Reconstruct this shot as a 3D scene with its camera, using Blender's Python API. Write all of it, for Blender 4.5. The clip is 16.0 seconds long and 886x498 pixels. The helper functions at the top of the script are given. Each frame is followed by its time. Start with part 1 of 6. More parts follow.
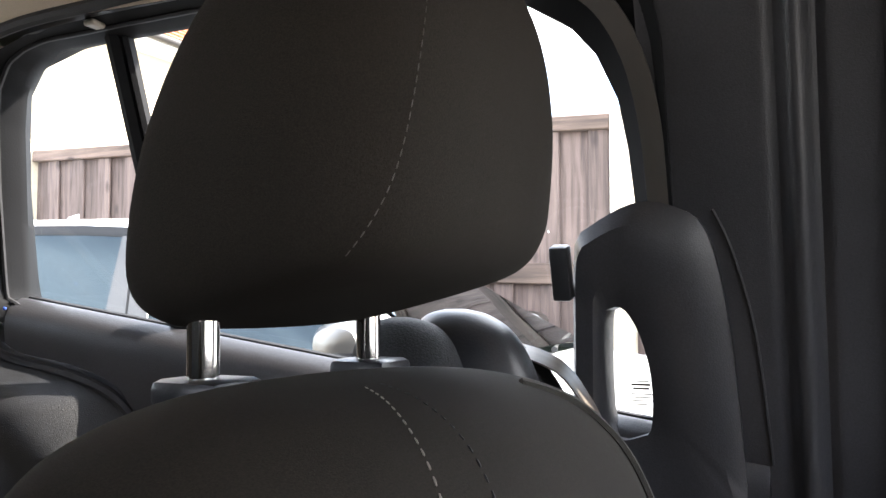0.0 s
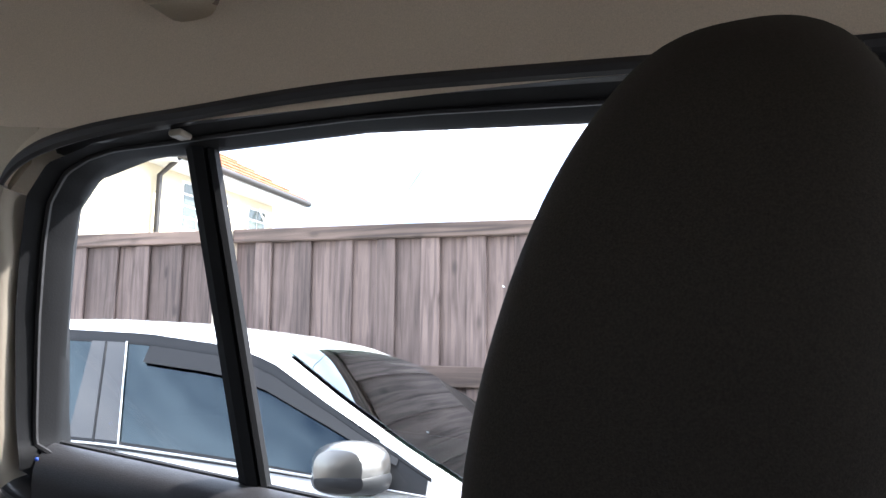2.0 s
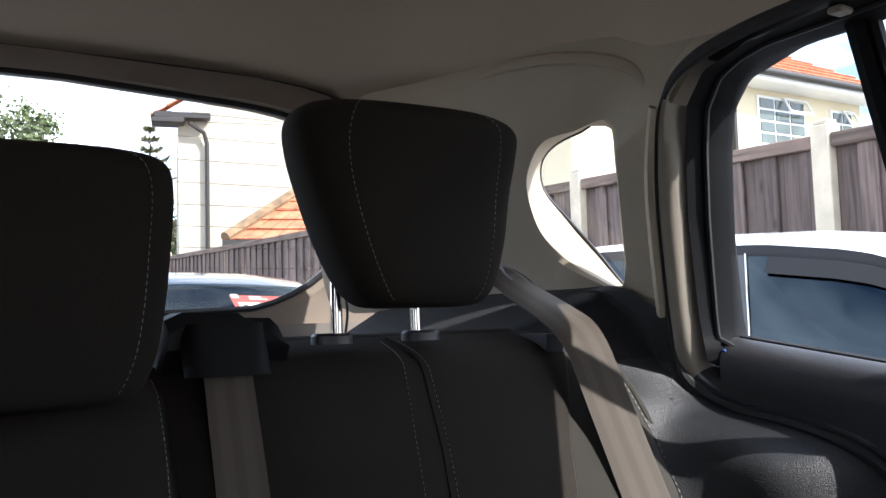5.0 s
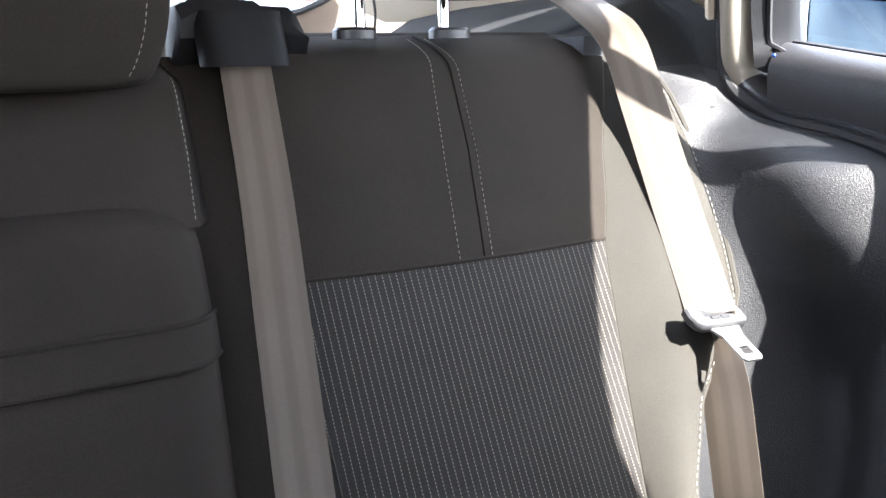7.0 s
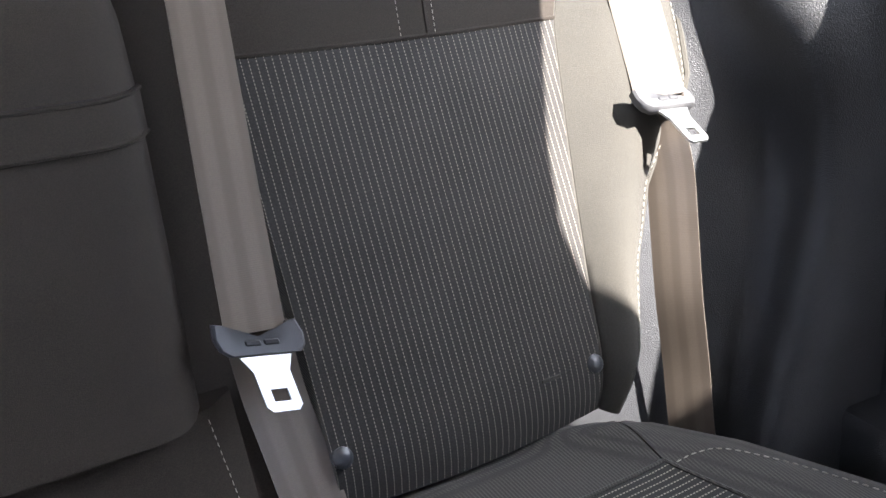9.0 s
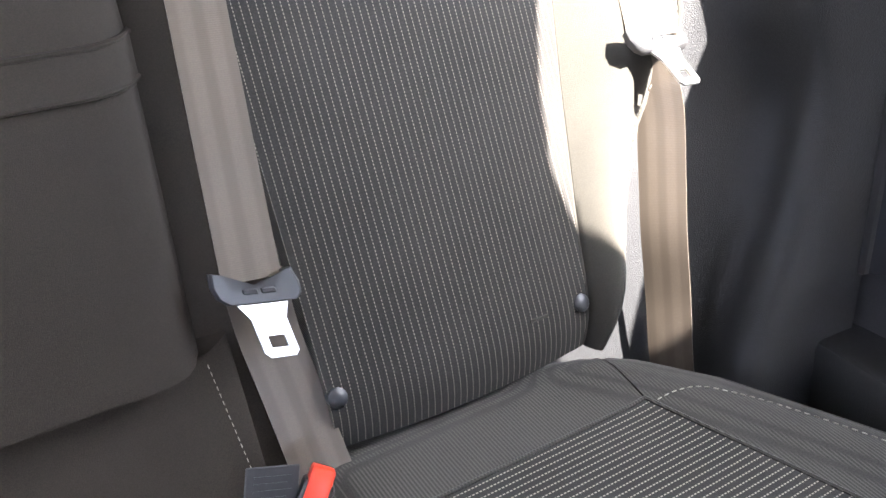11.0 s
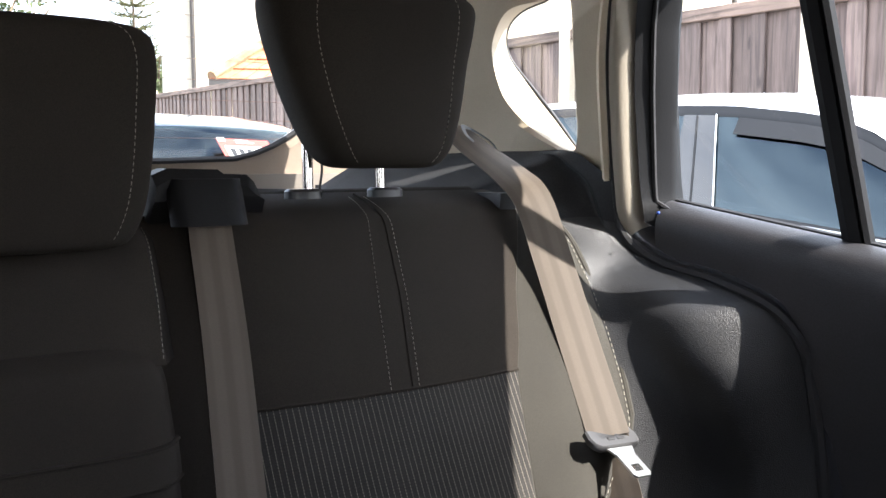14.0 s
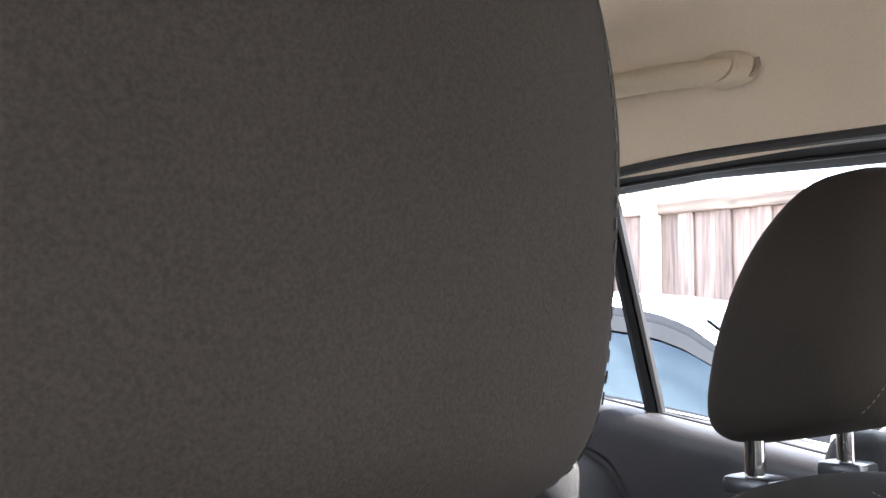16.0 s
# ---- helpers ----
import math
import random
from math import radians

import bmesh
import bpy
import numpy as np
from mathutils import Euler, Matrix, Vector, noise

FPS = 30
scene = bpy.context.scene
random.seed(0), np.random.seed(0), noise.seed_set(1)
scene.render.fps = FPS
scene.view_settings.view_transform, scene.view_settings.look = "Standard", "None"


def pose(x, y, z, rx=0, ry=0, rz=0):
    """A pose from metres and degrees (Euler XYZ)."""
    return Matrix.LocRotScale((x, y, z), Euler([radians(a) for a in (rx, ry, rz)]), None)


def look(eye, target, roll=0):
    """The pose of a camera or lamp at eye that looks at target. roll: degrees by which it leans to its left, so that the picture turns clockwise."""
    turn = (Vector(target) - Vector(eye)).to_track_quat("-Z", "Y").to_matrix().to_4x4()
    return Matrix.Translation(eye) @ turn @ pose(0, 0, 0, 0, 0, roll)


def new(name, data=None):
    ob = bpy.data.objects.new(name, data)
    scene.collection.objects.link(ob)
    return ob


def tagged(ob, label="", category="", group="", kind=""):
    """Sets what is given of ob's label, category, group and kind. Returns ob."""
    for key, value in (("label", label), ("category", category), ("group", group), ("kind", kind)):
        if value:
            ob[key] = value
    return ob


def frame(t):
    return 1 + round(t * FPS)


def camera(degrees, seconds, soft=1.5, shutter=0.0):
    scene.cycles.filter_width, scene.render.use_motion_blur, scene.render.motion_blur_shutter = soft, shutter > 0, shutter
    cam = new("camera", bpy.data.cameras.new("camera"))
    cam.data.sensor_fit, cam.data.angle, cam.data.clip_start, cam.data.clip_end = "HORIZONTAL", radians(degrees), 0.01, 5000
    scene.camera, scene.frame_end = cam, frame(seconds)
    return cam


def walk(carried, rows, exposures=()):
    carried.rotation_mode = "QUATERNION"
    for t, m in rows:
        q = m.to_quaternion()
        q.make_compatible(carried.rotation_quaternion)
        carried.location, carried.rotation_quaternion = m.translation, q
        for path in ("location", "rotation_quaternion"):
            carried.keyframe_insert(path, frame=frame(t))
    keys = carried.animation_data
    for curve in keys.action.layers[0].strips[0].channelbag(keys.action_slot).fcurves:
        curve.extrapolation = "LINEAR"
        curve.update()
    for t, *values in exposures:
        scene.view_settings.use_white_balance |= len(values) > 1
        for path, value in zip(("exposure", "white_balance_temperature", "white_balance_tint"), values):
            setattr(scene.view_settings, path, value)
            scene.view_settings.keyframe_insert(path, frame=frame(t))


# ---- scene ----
cam = camera(54.0, 16.0)
PATH = [
    (0, pose(-0.0490, -0.1053, 1.1032, 93.262, 0.051, -64.014)),
    (0.5, pose(-0.0394, -0.0645, 1.1205, 94.627, -0.162, -68.908)),
    (1, pose(-0.0353, -0.0131, 1.1378, 96.536, -0.566, -70.950)),
    (1.5, pose(-0.0317, 0.0625, 1.1632, 97.854, -0.662, -71.458)),
    (2, pose(-0.0280, 0.1223, 1.1648, 99.267, -0.472, -68.635)),
    (2.5, pose(-0.0426, 0.1541, 1.1619, 98.981, -0.140, -61.146)),
    (3, pose(-0.0672, 0.1649, 1.1591, 98.868, -0.008, -52.371)),
    (3.5, pose(-0.0846, 0.1682, 1.1595, 98.870, 0.316, -44.385)),
    (4, pose(-0.0914, 0.1667, 1.1561, 98.850, 0.587, -37.452)),
    (4.2, pose(-0.0920, 0.1693, 1.1525, 98.658, 0.711, -35.366)),
    (6.5, pose(-0.0653, 0.2003, 1.1076, 81.928, 0.776, -28.385)),
    (7, pose(-0.0596, 0.2033, 1.0981, 77.392, 0.939, -28.413)),
    (7.5, pose(-0.0581, 0.2089, 1.0861, 72.921, 0.677, -28.928)),
    (8, pose(-0.0537, 0.2126, 1.0766, 69.404, 0.509, -30.036)),
    (8.5, pose(-0.0481, 0.2086, 1.0688, 67.412, 0.541, -30.674)),
    (9, pose(-0.0463, 0.2103, 1.0624, 65.318, 0.405, -31.550)),
    (9.2, pose(-0.0450, 0.2115, 1.0609, 64.117, 0.328, -31.847)),
    (11.5, pose(-0.0592, 0.2251, 1.1103, 58.725, -0.721, -32.650)),
    (12, pose(-0.0731, 0.2117, 1.1207, 63.391, 0.115, -31.649)),
    (12.5, pose(-0.0703, 0.1955, 1.1280, 69.980, 0.071, -30.164)),
    (13, pose(-0.0747, 0.1772, 1.1371, 76.906, 0.053, -29.925)),
    (13.5, pose(-0.0691, 0.1434, 1.1441, 81.679, 0.361, -30.572)),
    (14, pose(-0.1099, 0.0834, 1.1525, 84.408, 0.188, -31.907)),
    (14.5, pose(-0.1491, 0.0038, 1.1514, 86.936, -0.052, -32.640)),
    (15, pose(-0.1956, -0.0712, 1.1490, 89.950, -0.390, -33.705)),
    (15.5, pose(-0.2719, -0.1418, 1.1547, 93.431, -1.034, -36.320)),
    (16, pose(-0.3840, -0.1940, 1.1690, 96.150, -1.050, -40.400)),
]
EXPOSURES = [
    (0.0, 2.80, 6350, 13), (1.0, 2.90, 6300, 13), (1.5, 2.42, 6250, 13), (2.0, 2.23, 5850, 13), (2.5, 1.74, 5700, 14), (3.0, 1.32, 5700, 16), (4.2, 1.3, 5800, 14), (6.5, 2.96, 5800, 13), (7.5, 4.22, 6000, 14),
    (9.0, 3.95, 6000, 15), (11.5, 4.87, 6200, 15), (12.5, 4.65, 6100, 14), (13.0, 4.02, 6050, 13), (13.3, 3.32, 6000, 13), (14.0, 2.52, 6100, 13), (15.2, 2.28, 6150, 13), (15.5, 2.60, 6200, 13), (16.0, 3.73, 6100, 14),
]
walk(cam, PATH, EXPOSURES)

# ---- world, sun ----
SUN = Vector((0.50, -1.0, 0.98)).normalized()
world = bpy.data.worlds.new("sky")
scene.world = world
world.use_nodes = True
wn, wl = world.node_tree.nodes, world.node_tree.links
bg = wn["Background"]
sky = wn.new("ShaderNodeTexSky")
sky.sky_type = "NISHITA"
sky.sun_disc = False
sky.sun_elevation = math.asin(SUN.z)
sky.sun_rotation = math.atan2(SUN.x, SUN.y)
sky.dust_density = 1.5
coord = wn.new("ShaderNodeTexCoord")
wmap = wn.new("ShaderNodeMapping")
wmap.inputs["Scale"].default_value = (1.6, 1.6, 4.5)
cloud = wn.new("ShaderNodeTexNoise")
cloud.inputs["Scale"].default_value = 1.7
cloud.inputs["Detail"].default_value = 8
cloud.inputs["Roughness"].default_value = 0.55
ramp = wn.new("ShaderNodeValToRGB")
ramp.color_ramp.elements[0].position, ramp.color_ramp.elements[1].position = 0.38, 0.58
cmix = wn.new("ShaderNodeMix")
cmix.data_type = "RGBA"
cmix.inputs["B"].default_value = (9.5, 9.6, 9.9, 1)
wl.new(coord.outputs["Generated"], wmap.inputs["Vector"])
wl.new(wmap.outputs["Vector"], cloud.inputs["Vector"])
wl.new(cloud.outputs["Fac"], ramp.inputs["Fac"])
wl.new(ramp.outputs["Color"], cmix.inputs["Factor"])
wl.new(sky.outputs["Color"], cmix.inputs["A"])
wl.new(cmix.outputs["Result"], bg.inputs["Color"])
bg.inputs["Strength"].default_value = 0.15
sun = new("sun", bpy.data.lights.new("sun", "SUN"))
sun.data.energy = 3.9
sun.data.angle = radians(0.53)
sun.data.color = (1, 0.93, 0.80)
sun.matrix_world = look(SUN * 20, (0, 0, 0))

# ---- materials ----


def material(name, colour, rough=0.6, metal=0.0, vary=0.15, scale=8.0, fine=0.0, fine_scale=400.0, bump=0.0, bump_scale=300.0, spec=0.5, coat=0.0, sheen=0.0):
    """Colour with broad and fine variation, and fine relief."""
    m = bpy.data.materials.new(name)
    m.use_nodes = True
    nodes, links = m.node_tree.nodes, m.node_tree.links
    b = nodes["Principled BSDF"]
    b.inputs["Roughness"].default_value = rough
    b.inputs["Metallic"].default_value = metal
    b.inputs["Specular IOR Level"].default_value = spec
    b.inputs["Coat Weight"].default_value = coat
    b.inputs["Sheen Weight"].default_value = sheen
    tc = nodes.new("ShaderNodeTexCoord")
    n1 = nodes.new("ShaderNodeTexNoise")
    n1.inputs["Scale"].default_value = scale
    n1.inputs["Detail"].default_value = 6
    links.new(tc.outputs["Object"], n1.inputs["Vector"])
    mr = nodes.new("ShaderNodeMapRange")
    mr.inputs["From Min"].default_value, mr.inputs["From Max"].default_value = 0.3, 0.7
    mr.inputs["To Min"].default_value, mr.inputs["To Max"].default_value = 1 - vary, 1 + vary
    links.new(n1.outputs["Fac"], mr.inputs["Value"])
    value = mr.outputs["Result"]
    if fine:
        n2 = nodes.new("ShaderNodeTexNoise")
        n2.inputs["Scale"].default_value = fine_scale
        n2.inputs["Detail"].default_value = 3
        links.new(tc.outputs["Object"], n2.inputs["Vector"])
        mr2 = nodes.new("ShaderNodeMapRange")
        mr2.inputs["From Min"].default_value, mr2.inputs["From Max"].default_value = 0.3, 0.7
        mr2.inputs["To Min"].default_value, mr2.inputs["To Max"].default_value = 1 - fine, 1 + fine
        links.new(n2.outputs["Fac"], mr2.inputs["Value"])
        mu = nodes.new("ShaderNodeMath")
        mu.operation = "MULTIPLY"
        links.new(value, mu.inputs[0])
        links.new(mr2.outputs["Result"], mu.inputs[1])
        value = mu.outputs["Value"]
    hsv = nodes.new("ShaderNodeHueSaturation")
    hsv.inputs["Color"].default_value = (*colour, 1)
    links.new(value, hsv.inputs["Value"])
    links.new(hsv.outputs["Color"], b.inputs["Base Color"])
    if bump:
        n3 = nodes.new("ShaderNodeTexNoise")
        n3.inputs["Scale"].default_value = bump_scale
        n3.inputs["Detail"].default_value = 4
        links.new(tc.outputs["Object"], n3.inputs["Vector"])
        bu = nodes.new("ShaderNodeBump")
        bu.inputs["Strength"].default_value = bump
        bu.inputs["Distance"].default_value = 0.001
        links.new(n3.outputs["Fac"], bu.inputs["Height"])
        links.new(bu.outputs["Normal"], b.inputs["Normal"])
    return m


def glass(name, tint, gloss=0.04, rough=0.0, tone=(1, 1, 1)):
    """A thin pane: clear with a Fresnel reflection."""
    m = bpy.data.materials.new(name)
    m.use_nodes = True
    nodes, links = m.node_tree.nodes, m.node_tree.links
    nodes.remove(nodes["Principled BSDF"])
    out = nodes["Material Output"]
    tr = nodes.new("ShaderNodeBsdfTransparent")
    tr.inputs["Color"].default_value = (*tint, 1)
    gl = nodes.new("ShaderNodeBsdfGlossy")
    gl.inputs["Roughness"].default_value = rough
    gl.inputs["Color"].default_value = (*tone, 1)
    lw = nodes.new("ShaderNodeLayerWeight")
    pw = nodes.new("ShaderNodeMath")
    pw.operation = "POWER"
    pw.inputs[1].default_value = 5.0
    fac = nodes.new("ShaderNodeMapRange")
    fac.inputs["To Min"].default_value = gloss
    mx = nodes.new("ShaderNodeMixShader")
    links.new(lw.outputs["Facing"], pw.inputs[0])
    links.new(pw.outputs["Value"], fac.inputs["Value"])
    links.new(fac.outputs["Result"], mx.inputs["Fac"])
    links.new(tr.outputs["BSDF"], mx.inputs[1])
    links.new(gl.outputs["BSDF"], mx.inputs[2])
    links.new(mx.outputs["Shader"], out.inputs["Surface"])
    return m


def ribbed(name, base, line, count, axis="X", dash=380.0, width=0.12, rough=0.85):
    """Dark woven cloth with thin pale dotted ribs, count to the metre, along the other axis."""
    m = material(name, base, rough, vary=0.2, fine=0.25, fine_scale=700, bump=0.3, bump_scale=900, spec=0.25, sheen=0.04)
    nodes, links = m.node_tree.nodes, m.node_tree.links
    b = nodes["Principled BSDF"]
    old = b.inputs["Base Color"].links[0].from_socket
    tc = nodes.new("ShaderNodeTexCoord")
    sep = nodes.new("ShaderNodeSeparateXYZ")
    links.new(tc.outputs["Object"], sep.inputs["Vector"])

    def wave(socket, k, cut, sharp):
        a = nodes.new("ShaderNodeMath")
        a.operation = "MULTIPLY"
        a.inputs[1].default_value = k
        links.new(socket, a.inputs[0])
        f = nodes.new("ShaderNodeMath")
        f.operation = "PINGPONG"
        f.inputs[1].default_value = 0.5
        links.new(a.outputs["Value"], f.inputs[0])
        r = nodes.new("ShaderNodeMapRange")
        r.inputs["From Min"].default_value, r.inputs["From Max"].default_value = cut + sharp, cut - sharp
        links.new(f.outputs["Value"], r.inputs["Value"])
        return r.outputs["Result"]
    lines = wave(sep.outputs[axis], count, width, 0.03)
    dots = wave(sep.outputs["Z" if axis == "X" else "X"], dash, 0.30, 0.12)
    mu = nodes.new("ShaderNodeMath")
    mu.operation = "MULTIPLY"
    links.new(lines, mu.inputs[0])
    links.new(dots, mu.inputs[1])
    mix = nodes.new("ShaderNodeMix")
    mix.data_type = "RGBA"
    links.new(mu.outputs["Value"], mix.inputs["Factor"])
    links.new(old, mix.inputs["A"])
    mix.inputs["B"].default_value = (*line, 1)
    links.new(mix.outputs["Result"], b.inputs["Base Color"])
    return m


def woven(name, light, dark):
    """Belt webbing: soft lengthwise bands and fine cross ribs, by the strap's own coordinates in metres."""
    m = material(name, light, 0.40, vary=0.06, scale=12, fine=0.08, fine_scale=900, spec=0.5)
    nodes, links = m.node_tree.nodes, m.node_tree.links
    b = nodes["Principled BSDF"]
    old = b.inputs["Base Color"].links[0].from_socket
    uv = nodes.new("ShaderNodeUVMap")
    uv.uv_map = "strap"
    sep = nodes.new("ShaderNodeSeparateXYZ")
    links.new(uv.outputs["UV"], sep.inputs["Vector"])

    def sine(socket, k, phase):
        a = nodes.new("ShaderNodeMath")
        a.operation = "MULTIPLY_ADD"
        a.inputs[1].default_value = k
        a.inputs[2].default_value = phase
        links.new(socket, a.inputs[0])
        f = nodes.new("ShaderNodeMath")
        f.operation = "SINE"
        links.new(a.outputs["Value"], f.inputs[0])
        return f.outputs["Value"]
    band = nodes.new("ShaderNodeMapRange")
    band.interpolation_type = "SMOOTHSTEP"
    band.inputs["From Min"].default_value, band.inputs["From Max"].default_value = -0.6, 0.8
    band.inputs["To Max"].default_value = 0.6
    links.new(sine(sep.outputs["X"], 2 * math.pi / 0.0185, math.pi / 2), band.inputs["Value"])
    mix = nodes.new("ShaderNodeMix")
    mix.data_type = "RGBA"
    links.new(band.outputs["Result"], mix.inputs["Factor"])
    links.new(old, mix.inputs["A"])
    mix.inputs["B"].default_value = (*dark, 1)
    links.new(mix.outputs["Result"], b.inputs["Base Color"])
    bu = nodes.new("ShaderNodeBump")
    bu.inputs["Strength"].default_value = 0.06
    bu.inputs["Distance"].default_value = 0.0006
    links.new(sine(sep.outputs["Y"], 2 * math.pi / 0.0016, 0.0), bu.inputs["Height"])
    links.new(bu.outputs["Normal"], b.inputs["Normal"])
    return m


def grained(name, base, dark, axis_scale, rough=0.8):
    """Weathered timber with long grain, knots and streaks."""
    m = material(name, base, rough, vary=0.25, scale=3, bump=0.4, bump_scale=60)
    nodes, links = m.node_tree.nodes, m.node_tree.links
    b = nodes["Principled BSDF"]
    old = b.inputs["Base Color"].links[0].from_socket
    tc = nodes.new("ShaderNodeTexCoord")
    oi = nodes.new("ShaderNodeObjectInfo")
    add = nodes.new("ShaderNodeVectorMath")
    add.operation = "ADD"
    sc = nodes.new("ShaderNodeVectorMath")
    sc.operation = "SCALE"
    sc.inputs[0].default_value = (7, 13, 5)
    links.new(oi.outputs["Random"], sc.inputs["Scale"])
    mp = nodes.new("ShaderNodeMapping")
    mp.inputs["Scale"].default_value = axis_scale
    links.new(tc.outputs["Object"], add.inputs[0])
    links.new(sc.outputs["Vector"], add.inputs[1])
    links.new(add.outputs["Vector"], mp.inputs["Vector"])
    nz = nodes.new("ShaderNodeTexNoise")
    nz.inputs["Scale"].default_value = 1
    nz.inputs["Detail"].default_value = 8
    nz.inputs["Distortion"].default_value = 0.6
    links.new(mp.outputs["Vector"], nz.inputs["Vector"])
    rp = nodes.new("ShaderNodeMapRange")
    rp.inputs["From Min"].default_value, rp.inputs["From Max"].default_value = 0.42, 0.68
    links.new(nz.outputs["Fac"], rp.inputs["Value"])
    mix = nodes.new("ShaderNodeMix")
    mix.data_type = "RGBA"
    links.new(rp.outputs["Result"], mix.inputs["Factor"])
    links.new(old, mix.inputs["A"])
    mix.inputs["B"].default_value = (*dark, 1)
    km = nodes.new("ShaderNodeMapping")
    km.inputs["Scale"].default_value = [9.0 if a > 10 else 4.0 for a in axis_scale]
    links.new(add.outputs["Vector"], km.inputs["Vector"])
    kv = nodes.new("ShaderNodeTexVoronoi")
    kv.inputs["Scale"].default_value = 1
    links.new(km.outputs["Vector"], kv.inputs["Vector"])
    kr = nodes.new("ShaderNodeMapRange")
    kr.inputs["From Min"].default_value, kr.inputs["From Max"].default_value = 0.06, 0.20
    kr.inputs["To Min"].default_value, kr.inputs["To Max"].default_value = 0.75, 0.0
    links.new(kv.outputs["Distance"], kr.inputs["Value"])
    knot = nodes.new("ShaderNodeMix")
    knot.data_type = "RGBA"
    links.new(kr.outputs["Result"], knot.inputs["Factor"])
    links.new(mix.outputs["Result"], knot.inputs["A"])
    knot.inputs["B"].default_value = (dark[0] * 0.5, dark[1] * 0.5, dark[2] * 0.5, 1)
    mix = knot
    hv = nodes.new("ShaderNodeHueSaturation")
    mv = nodes.new("ShaderNodeMapRange")
    mv.inputs["To Min"].default_value, mv.inputs["To Max"].default_value = 0.7, 1.3
    links.new(oi.outputs["Random"], mv.inputs["Value"])
    links.new(mv.outputs["Result"], hv.inputs["Value"])
    links.new(mix.outputs["Result"], hv.inputs["Color"])
    links.new(hv.outputs["Color"], b.inputs["Base Color"])
    return m


def leathery(name, colour, rough, cells):
    """Moulded plastic with a pebbled grain that glitters in the sun."""
    m = material(name, colour, rough, vary=0.12, scale=10, fine=0.2, fine_scale=500)
    nodes, links = m.node_tree.nodes, m.node_tree.links
    tc = nodes.new("ShaderNodeTexCoord")
    vo = nodes.new("ShaderNodeTexVoronoi")
    vo.inputs["Scale"].default_value = cells
    bu = nodes.new("ShaderNodeBump")
    bu.inputs["Strength"].default_value = 0.75
    bu.inputs["Distance"].default_value = 0.0005
    links.new(tc.outputs["Object"], vo.inputs["Vector"])
    links.new(vo.outputs["Distance"], bu.inputs["Height"])
    links.new(bu.outputs["Normal"], nodes["Principled BSDF"].inputs["Normal"])
    return m


HEADLINER = material("headliner_cloth", (0.60, 0.51, 0.40), 0.95, vary=0.04, scale=5, fine=0.10, fine_scale=900, bump=0.25, bump_scale=1200)
TRIM = material("beige_trim", (0.44, 0.375, 0.28), 0.65, vary=0.05, scale=6, fine=0.06, fine_scale=700, bump=0.15, bump_scale=900)
PLASTIC = leathery("black_grained_plastic", (0.016, 0.0166, 0.0185), 0.42, 900)
DOORPL = material("soft_door_plastic", (0.036, 0.036, 0.040), 0.38, vary=0.1, scale=12, fine=0.15, fine_scale=500, bump=0.3, bump_scale=700)
BLACK = material("satin_black", (0.020, 0.021, 0.024), 0.35, vary=0.1, scale=9, bump=0.15, bump_scale=500)
FRAMEBLACK = material("matt_black_window_frame", (0.012, 0.0125, 0.014), 0.65, vary=0.1, scale=9, bump=0.15, bump_scale=500, spec=0.15)
HOUSING = material("black_housing_plastic", (0.011, 0.011, 0.012), 0.6, vary=0.1, scale=12, bump=0.2, bump_scale=600, spec=0.2)
RUBBER = material("rubber", (0.022, 0.022, 0.024), 0.6, vary=0.15, scale=20, bump=0.2, bump_scale=300)
FABRIC = material("charcoal_cloth", (0.0200, 0.0163, 0.0129), 0.9, vary=0.15, scale=7, fine=0.3, fine_scale=1100, bump=0.25, bump_scale=1500, sheen=0.0, spec=0.2)
BOLSTER = material("grey_bolster_cloth", (0.0265, 0.0238, 0.0185), 0.9, vary=0.16, scale=9, fine=0.3, fine_scale=1300, bump=0.4, bump_scale=1300, sheen=0.05)
STRIPES = ribbed("ribbed_cloth", (0.019, 0.0175, 0.016), (0.21, 0.187, 0.152), 158, width=0.045)
STRIPES_FLAT = ribbed("ribbed_cushion_cloth", (0.020, 0.0185, 0.017), (0.26, 0.235, 0.19), 170, axis="Y", dash=300, width=0.09)
TWILL = ribbed("fine_twill", (0.030, 0.0275, 0.0245), (0.062, 0.0575, 0.050), 330, axis="X", dash=330, width=0.2)
WEB = woven("belt_webbing", (0.100, 0.082, 0.066), (0.066, 0.0535, 0.043))
THREAD = material("pale_thread", (0.28, 0.26, 0.22), 0.8)
DARKTHREAD = material("dark_thread", (0.11, 0.10, 0.088), 0.8)
CHROME = material("chrome", (0.75, 0.75, 0.74), 0.08, metal=1.0, vary=0.04)
STEEL = material("brushed_steel", (0.74, 0.74, 0.73), 0.33, metal=1.0, vary=0.04)
RED = material("red_plastic", (0.75, 0.05, 0.02), 0.4, vary=0.05)
GLASS = glass("window_glass", (0.93, 0.96, 0.95), 0.045)
CARGLASS = glass("dark_car_glass", (0.075, 0.115, 0.135), 0.055, tone=(0.66, 0.86, 1.0))
SCREENGLASS = glass("windscreen_glass", (0.30, 0.37, 0.33), 0.035, tone=(0.85, 0.94, 1.0))
GLOSSBLACK = material("gloss_black_pillar", (0.016, 0.017, 0.020), 0.16, vary=0.1, coat=0.4)
WHITEPAINT = material("white_car_paint", (0.66, 0.665, 0.67), 0.25, vary=0.03, scale=3, coat=0.6)
DARKPAINT = material("dark_car_paint", (0.03, 0.035, 0.05), 0.2, vary=0.1, coat=0.7)
